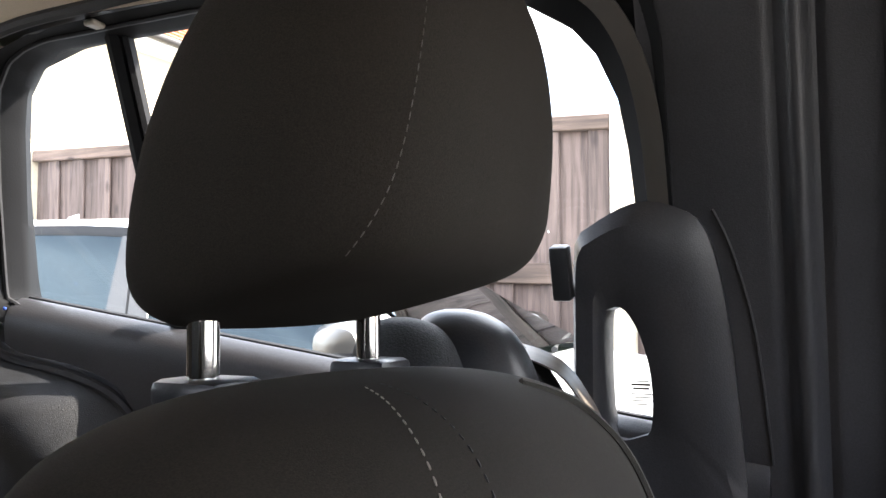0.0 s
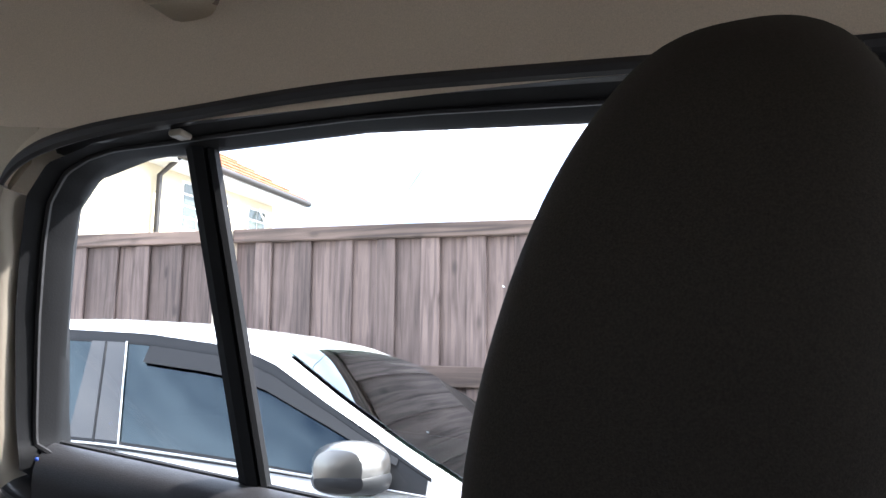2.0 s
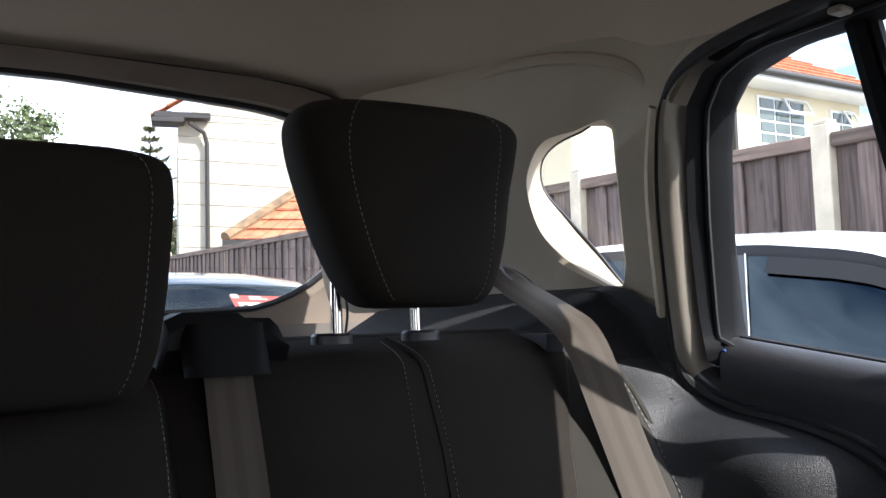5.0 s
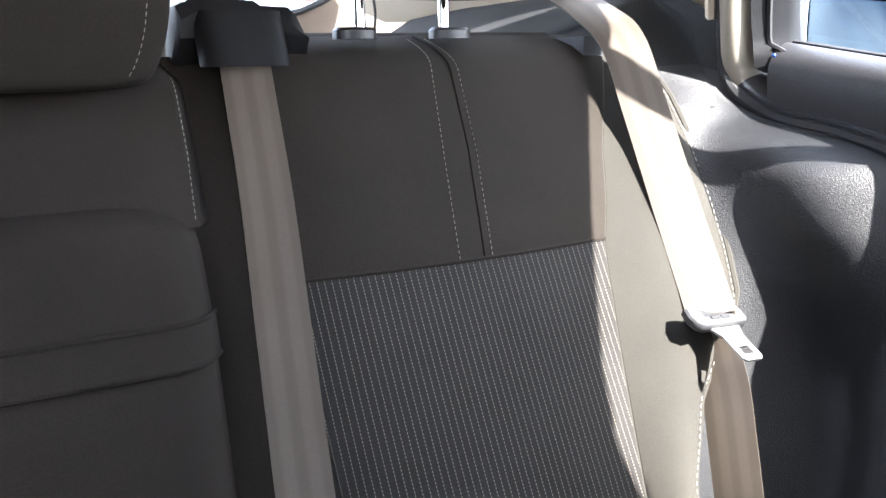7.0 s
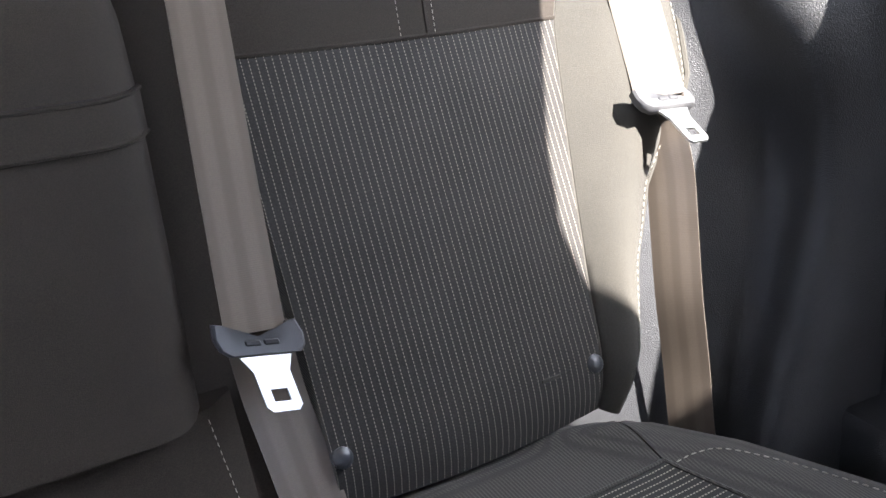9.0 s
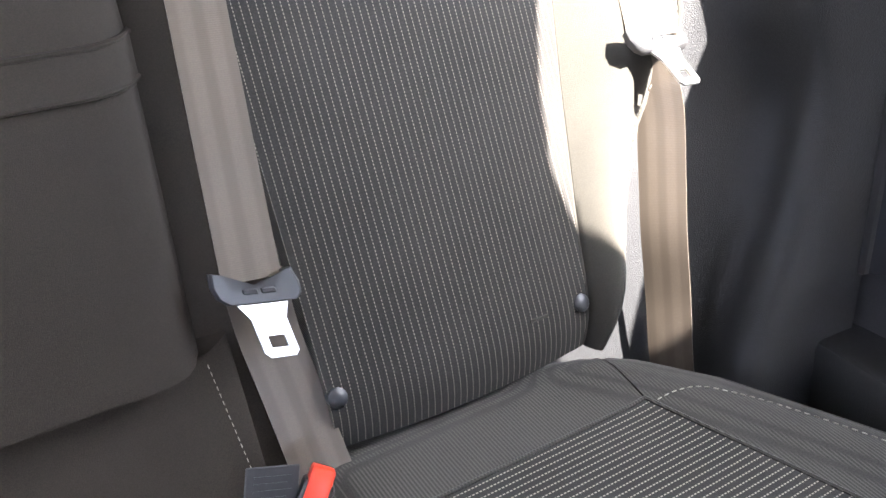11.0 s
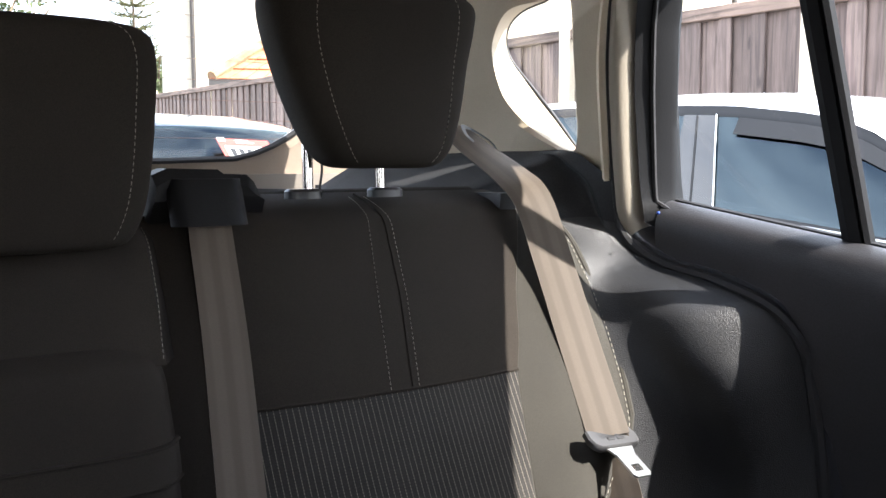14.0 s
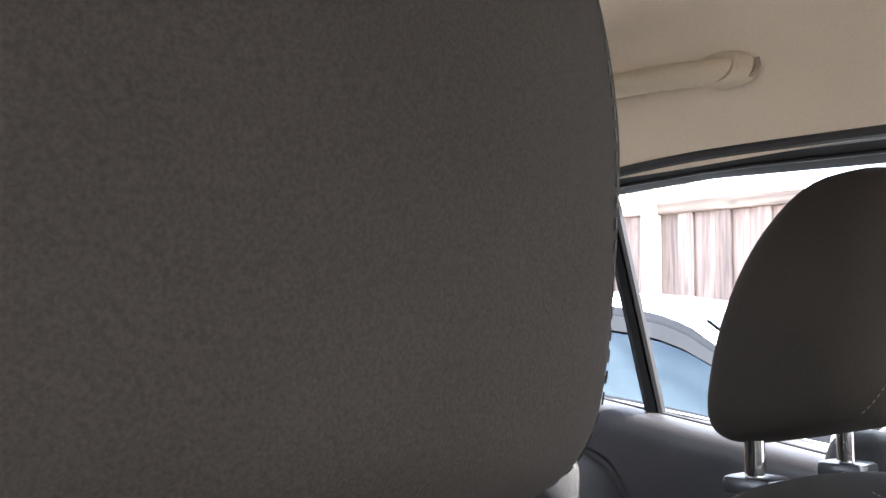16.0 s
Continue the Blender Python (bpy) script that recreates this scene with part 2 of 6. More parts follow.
DARKTRIM = material("dark_window_trim", (0.014, 0.014, 0.015), 0.5, spec=0.25, vary=0.1)
WOOD = grained("brown_fence_timber", (0.150, 0.108, 0.092), (0.075, 0.053, 0.046), (50, 42, 2.6))
CAPWOOD = grained("brown_rail_timber", (0.165, 0.115, 0.090), (0.06, 0.042, 0.033), (14, 1.4, 30))
CONCRETE = material("pale_concrete", (0.58, 0.50, 0.38), 0.9, vary=0.14, scale=9, fine=0.1, fine_scale=120, bump=0.5, bump_scale=90)
GROUND = material("block_ground", (0.20, 0.19, 0.175), 0.9, vary=0.3, scale=0.8, fine=0.25, fine_scale=14, bump=0.5, bump_scale=30)
RENDER = material("cream_render", (0.66, 0.58, 0.41), 0.9, vary=0.06, scale=1.2, fine=0.06, fine_scale=40, bump=0.4, bump_scale=60)
CLAD = material("pale_grey_render", (0.40, 0.37, 0.30), 0.9, vary=0.06, scale=0.8, fine=0.05, fine_scale=30, bump=0.3, bump_scale=50)
TILE = material("orange_roof_tile", (0.40, 0.145, 0.07), 0.85, vary=0.35, scale=5, fine=0.25, fine_scale=50, bump=0.5, bump_scale=60)
LEAF = material("green_leaves", (0.09, 0.115, 0.045), 0.7, vary=0.35, scale=3)
NEEDLE = material("olive_needles", (0.12, 0.115, 0.055), 0.75, vary=0.3, scale=3)
BARK = material("bark", (0.12, 0.09, 0.06), 0.9, vary=0.3, bump=0.6, bump_scale=40)
WHITEPVC = material("white_window_frame", (0.78, 0.78, 0.76), 0.4, vary=0.03)
REDPAINT = material("red_panel", (0.55, 0.05, 0.03), 0.4, vary=0.08)

# ---- building helpers ----


def data(name, vf, mat, sharp=38):
    verts, faces = vf
    me = bpy.data.meshes.new(name)
    me.from_pydata([tuple(v) for v in verts], [], [tuple(f) for f in faces])
    bm = bmesh.new()
    bm.from_mesh(me)
    bmesh.ops.remove_doubles(bm, verts=bm.verts, dist=1e-5)
    bmesh.ops.recalc_face_normals(bm, faces=bm.faces)
    for f in bm.faces:
        f.smooth = True
    bm.to_mesh(me)
    bm.free()
    me.set_sharp_from_angle(angle=radians(sharp))
    me.materials.append(mat)
    return me


def thing(name, at, label, category, group="", kind=""):
    ob = new(name)
    ob.location = at
    return tagged(ob, label, category, group, kind)


def part(name, vf, mat, parent=None, label="", sharp=38):
    """One mesh object, in world coordinates, under a thing or a part."""
    ob = new(name, data(name, vf, mat, sharp))
    if parent is not None:
        ob.parent = parent
        if parent.parent is None:
            ob.matrix_parent_inverse = parent.matrix_basis.inverted()
    if label:
        tagged(ob, label)
    return ob


def solo(name, vf, mat, label="", category="", group="", kind="", sharp=38):
    return tagged(part(name, vf, mat, None, "", sharp), label, category, group, kind)


def join(*vfs):
    verts, faces = [], []
    for v, f in vfs:
        k = len(verts)
        verts += [Vector(p) for p in v]
        faces += [tuple(i + k for i in face) for face in f]
    return verts, faces


def moved(vf, m):
    return [m @ Vector(v) for v in vf[0]], vf[1]


def block(x0, x1, y0, y1, z0, z1, r=0.004, seg=2, m=None):
    bm = bmesh.new()
    bmesh.ops.create_cube(bm, size=1, matrix=Matrix.Translation(((x0 + x1) / 2, (y0 + y1) / 2, (z0 + z1) / 2)) @ Matrix.Diagonal((abs(x1 - x0), abs(y1 - y0), abs(z1 - z0), 1)))
    if r:
        bmesh.ops.bevel(bm, geom=bm.edges[:], offset=r, segments=seg, affect="EDGES", profile=0.5)
    if m is not None:
        bm.transform(m)
    bm.verts.index_update()
    vf = [v.co.copy() for v in bm.verts], [[v.index for v in f.verts] for f in bm.faces]
    bm.free()
    return vf


def rings(loops, caps=True, wrap=False):
    """Skin over closed loops with the same number of points."""
    n = len(loops[0])
    verts = [Vector(p) for loop in loops for p in loop]
    faces = []
    rows = len(loops)
    for i in range(rows if wrap else rows - 1):
        a, b = i * n, ((i + 1) % rows) * n
        for k in range(n):
            faces.append((a + k, a + (k + 1) % n, b + (k + 1) % n, b + k))
    if caps and not wrap:
        for start in (0, (rows - 1) * n):
            c = sum((verts[start + k] for k in range(n)), Vector()) / n
            verts.append(c)
            for k in range(n):
                faces.append((start + k, start + (k + 1) % n, len(verts) - 1))
    return verts, faces


def oval(c, u, v, a, b, n=2.5, count=40):
    out = []
    for k in range(count):
        t = 2 * math.pi * k / count
        ct, st = math.cos(t), math.sin(t)
        out.append(Vector(c) + Vector(u) * (a * math.copysign(abs(ct) ** (2 / n), ct)) + Vector(v) * (b * math.copysign(abs(st) ** (2 / n), st)))
    return out


def spline(pts, steps=8, closed=False):
    pts = [Vector(p) for p in pts]
    n, out = len(pts), []
    for i in range(n if closed else n - 1):
        p0 = pts[(i - 1) % n] if closed or i else pts[0]
        p1, p2 = pts[i], pts[(i + 1) % n]
        p3 = pts[(i + 2) % n] if closed or i + 2 < n else pts[-1]
        for k in range(steps):
            t = k / steps
            out.append(0.5 * (2 * p1 + (p2 - p0) * t + (2 * p0 - 5 * p1 + 4 * p2 - p3) * t * t + (3 * p1 - p0 - 3 * p2 + p3) * t ** 3))
    if not closed:
        out.append(pts[-1])
    return out


def tube(path, r, count=8, closed=False, flat=1.0, flat_dir=(0, 0, 1)):
    path = [Vector(p) for p in path]
    loops = []
    n = len(path)
    run = path[-1] - path[0]
    if run.length > 1e-6 and abs(run.normalized().dot(Vector(flat_dir).normalized())) > 0.75:
        flat_dir = (1, 0, 0) if abs(run.normalized().x) < 0.7 else (0, 1, 0)
    for i, p in enumerate(path):
        a = path[(i - 1) % n] if closed or i else path[0]
        b = path[(i + 1) % n] if closed or i + 1 < n else path[-1]
        d = (b - a).normalized()
        u = Vector(flat_dir) - d * d.dot(Vector(flat_dir))
        if u.length < 1e-3:
            u = Vector((1, 0, 0)) - d * d.x
        u.normalize()
        w = d.cross(u)
        rr = r[i] if isinstance(r, (list, tuple)) else r
        loops.append([p + u * (math.cos(2 * math.pi * k / count) * rr * flat) + w * (math.sin(2 * math.pi * k / count) * rr) for k in range(count)])
    return rings(loops, caps=not closed, wrap=closed)


def ribbon(path, wide, width, thick):
    """A strap along path; wide: its cross direction, one for all or one a point."""
    path = [Vector(p) for p in path]
    loops = []
    for i, p in enumerate(path):
        d = (path[min(i + 1, len(path) - 1)] - path[max(i - 1, 0)]).normalized()
        w = Vector(wide[i] if isinstance(wide, list) else wide)
        w = (w - d * d.dot(w)).normalized()
        nrm = d.cross(w).normalized()
        hw, ht = width / 2, thick / 2
        loops.append([p + w * x + nrm * z for x, z in ((-hw, -ht), (-hw * 0.5, -ht * 1.2), (hw * 0.5, -ht * 1.2), (hw, -ht), (hw, ht), (hw * 0.5, ht * 1.2), (-hw * 0.5, ht * 1.2), (-hw, ht))])
    return rings(loops)


def webbing(name, parent, path, wide, width=0.047, thick=0.0014):
    """A belt strap whose map gives metres across and along it."""
    path = [Vector(p) for p in path]
    ob = part(name, ribbon(path, wide, width, thick), WEB, parent)
    across = [x * width / 2 for x in (-1, -0.5, 0.5, 1, 1, 0.5, -0.5, -1)]
    along = [0.0]
    for a, b in zip(path, path[1:]):
        along.append(along[-1] + (b - a).length)
    uv = ob.data.uv_layers.new(name="strap")
    for loop in ob.data.loops:
        row = min(loop.vertex_index // 8, len(path) - 1)
        uv.data[loop.index].uv = (across[loop.vertex_index % 8], along[row])
    return ob


def polar(poly, c, count=96):
    """Points of a closed outline at even angles round c."""
    out = []
    n = len(poly)
    for k in range(count):
        t = 2 * math.pi * k / count + 0.001
        dx, dy = math.cos(t), math.sin(t)
        best = None
        for i in range(n):
            ax, ay = poly[i][0] - c[0], poly[i][1] - c[1]
            bx, by = poly[(i + 1) % n][0] - c[0], poly[(i + 1) % n][1] - c[1]
            ex, ey = bx - ax, by - ay
            den = dx * ey - dy * ex
            if abs(den) < 1e-12:
                continue
            s = (ax * ey - ay * ex) / den
            q = (ax * dy - ay * dx) / den
            if s > 0 and -1e-6 <= q <= 1 + 1e-6 and (best is None or s > best):
                best = s
        best = best or 0.01
        out.append((c[0] + dx * best, c[1] + dy * best))
    return out


def lerp(table, x):
    """Straight-line reading of a table of (x, value)."""
    if x <= table[0][0]:
        return table[0][1]
    for (a, va), (b, vb) in zip(table, table[1:]):
        if x <= b:
            return va + (vb - va) * (x - a) / (b - a)
    return table[-1][1]


def grid(f, us, vs):
    """Open sheet f(u, v)."""
    verts = [Vector(f(u, v)) for u in us for v in vs]
    n = len(vs)
    faces = [(i * n + j, i * n + j + 1, (i + 1) * n + j + 1, (i + 1) * n + j) for i in range(len(us) - 1) for j in range(n - 1)]
    return verts, faces


def slab(f, us, vs, back):
    """Sheet f(u, v) with thickness: back is the shift of its far side."""
    back = Vector(back)
    a = grid(f, us, vs)
    n, m = len(vs), len(us)
    k = len(a[0])
    verts = a[0] + [v + back for v in a[0]]
    faces = a[1] + [tuple(i + k for i in reversed(q)) for q in a[1]]
    edge = [j for j in range(n)] + [i * n + n - 1 for i in range(1, m)] + [(m - 1) * n + j for j in range(n - 2, -1, -1)] + [i * n for i in range(m - 2, 0, -1)]
    for p, q in zip(edge, edge[1:] + edge[:1]):
        faces.append((p, q, q + k, p + k))
    return verts, faces


def span(a, b, n):
    return [a + (b - a) * i / n for i in range(n + 1)]


def dashes(path, length=0.004, gap=0.0025, r=0.0006, lift=(0, 0, 0)):
    """A row of stitches along a line."""
    path = [Vector(p) + Vector(lift) for p in path]
    out, along, on = [], 0.0, True
    start = path[0]
    for a, b in zip(path, path[1:]):
        d = b - a
        if d.length < 1e-7:
            continue
        pos = 0.0
        while pos < d.length:
            step = (length if on else gap) - along
            if pos + step <= d.length:
                p = a + d * ((pos + step) / d.length)
                if on and (p - start).length > 1e-4:
                    out.append(tube([start, (start + p) / 2, p], [r * 0.6, r, r * 0.6], 5))
                start, on, along = p, not on, 0.0
                pos += step
            else:
                along += d.length - pos
                break
    return join(*out)


# ---- the side of the car: a leaning, slightly tapering plane ----


def sx(y, z, off=0.0):
    return 0.765 - 0.28 * (z - 1.064) - 0.09 * (y - 0.64) + off


CX = 0.04
WIN = [(0.877, 1.105), (0.854, 1.207), (0.828, 1.313), (0.814, 1.350), (0.795, 1.376), (0.768, 1.393), (0.738, 1.398), (0.672, 1.3985), (0.482, 1.406), (0.231, 1.398), (0.181, 1.383), (0.140, 1.358), (0.117, 1.331), (0.100, 1.289), (0.094, 1.243), (0.092, 1.195), (0.088, 0.980), (0.206, 0.998), (0.624, 1.062)]
FRAME_OUT = [(0.888, 1.075), (0.884, 1.13), (0.866, 1.239), (0.849, 1.304), (0.832, 1.357), (0.802, 1.387), (0.736, 1.404), (0.624, 1.412), (0.402, 1.4195), (0.194, 1.416), (0.135, 1.402), (0.095, 1.404), (0.06, 1.395), (0.05, 1.33), (0.05, 1.25), (0.05, 1.195), (0.05, 0.945), (0.206, 0.966), (0.624, 1.030)]
MID = (0.46, 1.20)

# ---- the setting: headliner, floor, shell ----


def roof_edge(y):
    return lerp([(-0.9, 0.64), (0.0, 0.642), (0.194, 0.636), (0.40, 0.616), (0.62, 0.599), (0.74, 0.592), (0.85, 0.586), (1.0, 0.572), (1.45, 0.545)], y), lerp([(-0.9, 1.395), (-0.2, 1.417), (0.3, 1.4165), (0.5, 1.411), (0.7, 1.409), (0.85, 1.425), (1.0, 1.455), (1.45, 1.475)], y)


def roof(u, y):
    ex, ez = roof_edge(y)
    top = lerp([(-0.9, 1.49), (-0.3, 1.585), (0.9, 1.598), (1.20, 1.596), (1.26, 1.590), (1.30, 1.578), (1.36, 1.552), (1.42, 1.530), (1.47, 1.518)], y)
    k = abs(u)
    z = top - (top - ez) * (0.15 * k ** 2 + 0.85 * k ** lerp([(0.8, 13), (1.47, 7)], y))
    return (CX + u * (ex - CX + 0.012), y, z)


solo("ceiling", slab(roof, span(-1, 1, 40), span(-0.75, 1.47, 60), (0, 0, 0.05)), HEADLINER, "pale beige cloth headliner curving down at the sides", "headliner", kind="structure")
solo("door_sill", block(0.70, 0.86, -0.9, 1.0, 0.27, 0.53, 0.01), PLASTIC, "dark plastic sill under the sliding door", "sill", kind="structure")
solo("floor", block(-0.75, 0.82, -1.0, 1.62, 0.27, 0.33, 0.01), PLASTIC, "dark carpeted car floor", "floor", kind="structure")

# unseen right side and front, plain, with window openings


def wall_ring(name, win, out, c, mirror, label, off=-0.03):
    a, b = polar(win, c), polar(out, c)
    f = (lambda y, z, o: (2 * CX - sx(y, z, o), y, z)) if mirror else (lambda y, z, o: (sx(y, z, o), y, z))
    loops = [[f(y, z, off) for y, z in a], [f(y, z, off) for y, z in b], [f(y, z, off + 0.06) for y, z in b], [f(y, z, off + 0.06) for y, z in a]]
    return solo(name, rings(loops, wrap=True), PLASTIC, label, "wall", kind="structure")


# both right openings are smaller than real windows, to keep the cabin darker
wall_ring("wall_right", [(0.80, 1.13), (0.76, 1.37), (0.22, 1.38), (0.18, 1.13)], [(1.5, 0.33), (1.5, 1.47), (-0.05, 1.47), (-0.05, 0.33)], (0.48, 1.29), True, "unseen dark inner side of the car, its opening narrowed to hold back light")
FRONTWIN = [(-0.15, 0.98), (-0.15, 1.30), (-0.19, 1.37), (-0.45, 1.36), (-0.60, 1.25), (-0.72, 0.98)]
wall_ring("wall_right_front", [(-0.50, 1.20), (-0.50, 1.33), (-0.19, 1.36), (-0.15, 1.30), (-0.15, 1.20)], [(-0.055, 0.33), (-0.055, 1.45), (-0.85, 1.45), (-0.85, 0.33)], (-0.32, 1.27), True, "unseen dark inner front door side, its opening narrowed to hold back light")
fw = [(-0.55, 1.02), (0.63, 1.02), (0.58, 1.33), (0.5, 1.36), (-0.42, 1.36), (-0.50, 1.33)]
fo = [(-0.80, 0.27), (0.88, 0.27), (0.80, 1.52), (-0.72, 1.52)]
fa, fb = polar(fw, (CX, 1.18)), polar(fo, (CX, 1.18))
solo("wall_front", rings([[(x, -0.80, z) for x, z in fa], [(x, -0.80, z) for x, z in fb], [(x, -0.88, z) for x, z in fb], [(x, -0.88, z) for x, z in fa]], wrap=True), PLASTIC, "dark front bulkhead with the windscreen opening", "wall", kind="structure")

# ---- tailgate with rear window ----


def gate_y(z):
    return 1.65 - 0.55 * (z - 1.16)


RW = [(0.281, 1.159), (0.43, 1.164), (0.50, 1.194), (0.552, 1.237), (0.572, 1.30), (0.555, 1.40), (0.510, 1.447), (0.432, 1.468), (0.356, 1.477), (0.088, 1.490)]
RW = RW + [(2 * CX - x, z) for x, z in reversed(RW)]
RO = [(0.70, 0.33), (0.70, 1.30), (0.61, 1.46), (0.532, 1.478), (0.459, 1.502), (0.354, 1.511), (0.085, 1.514)]
RO = RO + [(2 * CX - x, z) for x, z in reversed(RO)]
GREYTRIM = material("grey_tailgate_trim", (0.26, 0.21, 0.165), 0.6, vary=0.08, scale=6, fine=0.06, fine_scale=600, bump=0.2, bump_scale=800)
gate = thing("tailgate", (CX, 1.6, 0.33), "closed tailgate with a curved rear window and grey inner trim", "tailgate")
ra, rb = polar(RW, (CX, 1.33), 120), polar(RO, (CX, 1.33), 120)
rm = [(x * 0.88 + bx * 0.12, z * 0.88 + bz * 0.12) for (x, z), (bx, bz) in zip(ra, rb)]
part("inner_trim", rings([[(x, gate_y(z) + 0.035, z) for x, z in ra], [(x, gate_y(z) + 0.004, z) for x, z in ra], [(x, gate_y(z) - 0.012, z) for x, z in rm], [(x, gate_y(z) - 0.02, z) for x, z in rb], [(x, gate_y(z) + 0.05, z) for x, z in rb]], wrap=True), GREYTRIM, gate)
part("window_seal", tube([(x, gate_y(z) + 0.002, z) for x, z in ra], 0.006, 6, closed=True, flat_dir=(0, 1, 0)), RUBBER, gate)
pane = part("rear_pane", ([(x, gate_y(z) + 0.03, z) for x, z in ra], [tuple(range(len(ra)))]), GLASS, gate)
pane.visible_shadow = False
for i in range(9):
    z = 1.20 + i * 0.033
    hw = 0.50 if z < 1.40 else 0.46
    part("heater_wire", tube([(CX - hw, gate_y(z) + 0.028, z), (CX, gate_y(z) + 0.028, z), (CX + hw, gate_y(z) + 0.028, z)], 0.00045, 4), material("heater_line", (0.16, 0.09, 0.06), 0.6) if i == 0 else bpy.data.materials["heater_line"], gate)
part("lower_trim", slab(lambda x, z: (x, gate_y(z) - 0.03 - 0.012 * math.sin((z - 0.9) * 12), z), span(-0.58, 0.66, 12), span(0.8, 1.135, 12), (0, 0.03, 0)), material("pale_gate_trim", (0.24, 0.215, 0.185), 0.6, vary=0.06, bump=0.2, bump_scale=700), gate)
part("trim_groove", tube([(0.36, gate_y(1.105) - 0.052, 1.108), (0.50, gate_y(1.10) - 0.052, 1.104), (0.60, gate_y(1.09) - 0.052, 1.096)], 0.003, 6), RUBBER, gate)
solo("rear_header", slab(lambda u, k: (CX + u * 0.56, 1.456 + 0.02 * k, 1.512 - 0.05 * abs(u) ** 6 - 0.012 * (k - 0.5) ** 2), span(-1, 1, 30), span(0, 1, 4), (0, 0, 0.02)), RUBBER, "black rubber seal over the tailgate opening", "seal", kind="structure")
solo("parcel_shelf", slab(lambda x, y: (x, y, 1.075 + 0.02 * (y - 1.1) + 0.004 * math.sin(x * 18)), span(-0.5, 0.56, 12), span(1.10, 1.56, 10), (0, 0, -0.02)), PLASTIC, "dark parcel shelf behind the rear seat", "parcel shelf")
solo("shelf_strap", tube(spline([(0.400, 1.25, 1.085), (0.407, 1.252, 1.12), (0.412, 1.255, 1.15), (0.410, 1.262, 1.19)], 6), 0.002, 6), RUBBER, "thin black cord lifting the parcel shelf", "cord")

# ---- cant rail between door frame, pillar and headliner ----


def cant(y):
    z = lerp([(-0.9, 1.385), (-0.1, 1.412), (0.1, 1.414), (0.402, 1.4195), (0.624, 1.412), (0.736, 1.404), (0.80, 1.392), (0.86, 1.43), (0.92, 1.47), (1.0, 1.48), (1.5, 1.49)], y)
    x = sx(y, z, lerp([(0.76, -0.046), (0.84, -0.005)], y))
    ex, ez = roof_edge(y)
    ex += lerp([(0.76, 0.018), (0.84, 0.045)], y)
    return [(x, y, z), (ex, y, ez + 0.002), (ex, y, ez + 0.10), (x + 0.10, y, ez + 0.10), (x + 0.04, y, z)]


solo("cant_rail", rings([cant(y) for y in span(-0.88, 1.5, 60)]), BLACK, "black moulding between headliner and door frame", "trim", kind="structure")

# ---- C-pillar trim with the quarter window ----
QG = [(0.975, 1.379), (1.044, 1.374), (1.096, 1.366), (1.130, 1.346), (1.137, 1.309), (1.103, 1.263), (1.068, 1.218), (1.030, 1.166), (1.000, 1.164), (0.985, 1.25)]
QT = [(0.945, 1.363), (1.000, 1.362), (1.057, 1.359), (1.093, 1.334), (1.110, 1.302), (1.105, 1.249), (1.072, 1.211), (1.030, 1.184), (0.984, 1.170), (0.967, 1.232), (0.951, 1.309)]
PO = [(0.914, 1.095), (0.893, 1.239), (0.877, 1.304), (0.853, 1.361), (0.815, 1.392), (0.80, 1.425), (0.90, 1.45), (1.00, 1.466), (1.20, 1.478), (1.36, 1.485), (1.46, 1.47), (1.50, 1.36), (1.54, 1.22), (1.54, 1.150), (1.20, 1.145), (1.00, 1.145), (0.945, 1.125)]
QC = (1.02, 1.29)


def pillar_x(y, z, off=-0.05):
    return sx(y, z, off) - 0.55 * max(0.0, y - 1.12) ** 2


qg, qt, po = (polar(p, QC, 110) for p in ([(v.x, v.y) for v in spline([(a, b, 0) for a, b in QG], 4, True)], [(v.x, v.y) for v in spline([(a, b, 0) for a, b in QT], 4, True)], PO))
qm = [(a * 0.9 + c * 0.1, b * 0.9 + d * 0.1) for (a, b), (c, d) in zip(qt, po)]
pil = thing("rear_pillar", (0.62, 1.1, 1.16), "beige moulded rear pillar trim round a small quarter window", "pillar", kind="structure")
part("pillar_trim", rings([[(pillar_x(y, z, 0.012), y, z) for y, z in qg], [(pillar_x(y, z, -0.044), y, z) for y, z in qt], [(pillar_x(y, z, -0.050), y, z) for y, z in qm], [(pillar_x(y, z, -0.046), y, z) for y, z in po], [(pillar_x(y, z, 0.03), y, z) for y, z in po]], caps=False), TRIM, pil)
part("quarter_seal", tube([(pillar_x(y, z, 0.010), y, z) for y, z in qg], 0.003, 6, closed=True, flat_dir=(1, 0, 0)), RUBBER, pil)
pane = part("quarter_pane", ([(pillar_x(y, z, 0.014), y, z) for y, z in qg], [tuple(range(len(qg)))]), GLASS, pil)
pane.visible_shadow = False
arch = spline([(0.555, 1.30, 1.425), (0.565, 1.15, 1.462), (0.572, 1.02, 1.452), (0.587, 0.93, 1.430), (0.602, 0.885, 1.405), (0.618, 0.880, 1.365), (0.635, 0.885, 1.32)], 6)
part("arch_lip", tube(arch, 0.008, 8, flat=0.6, flat_dir=(1, 0, 0)), TRIM, pil)

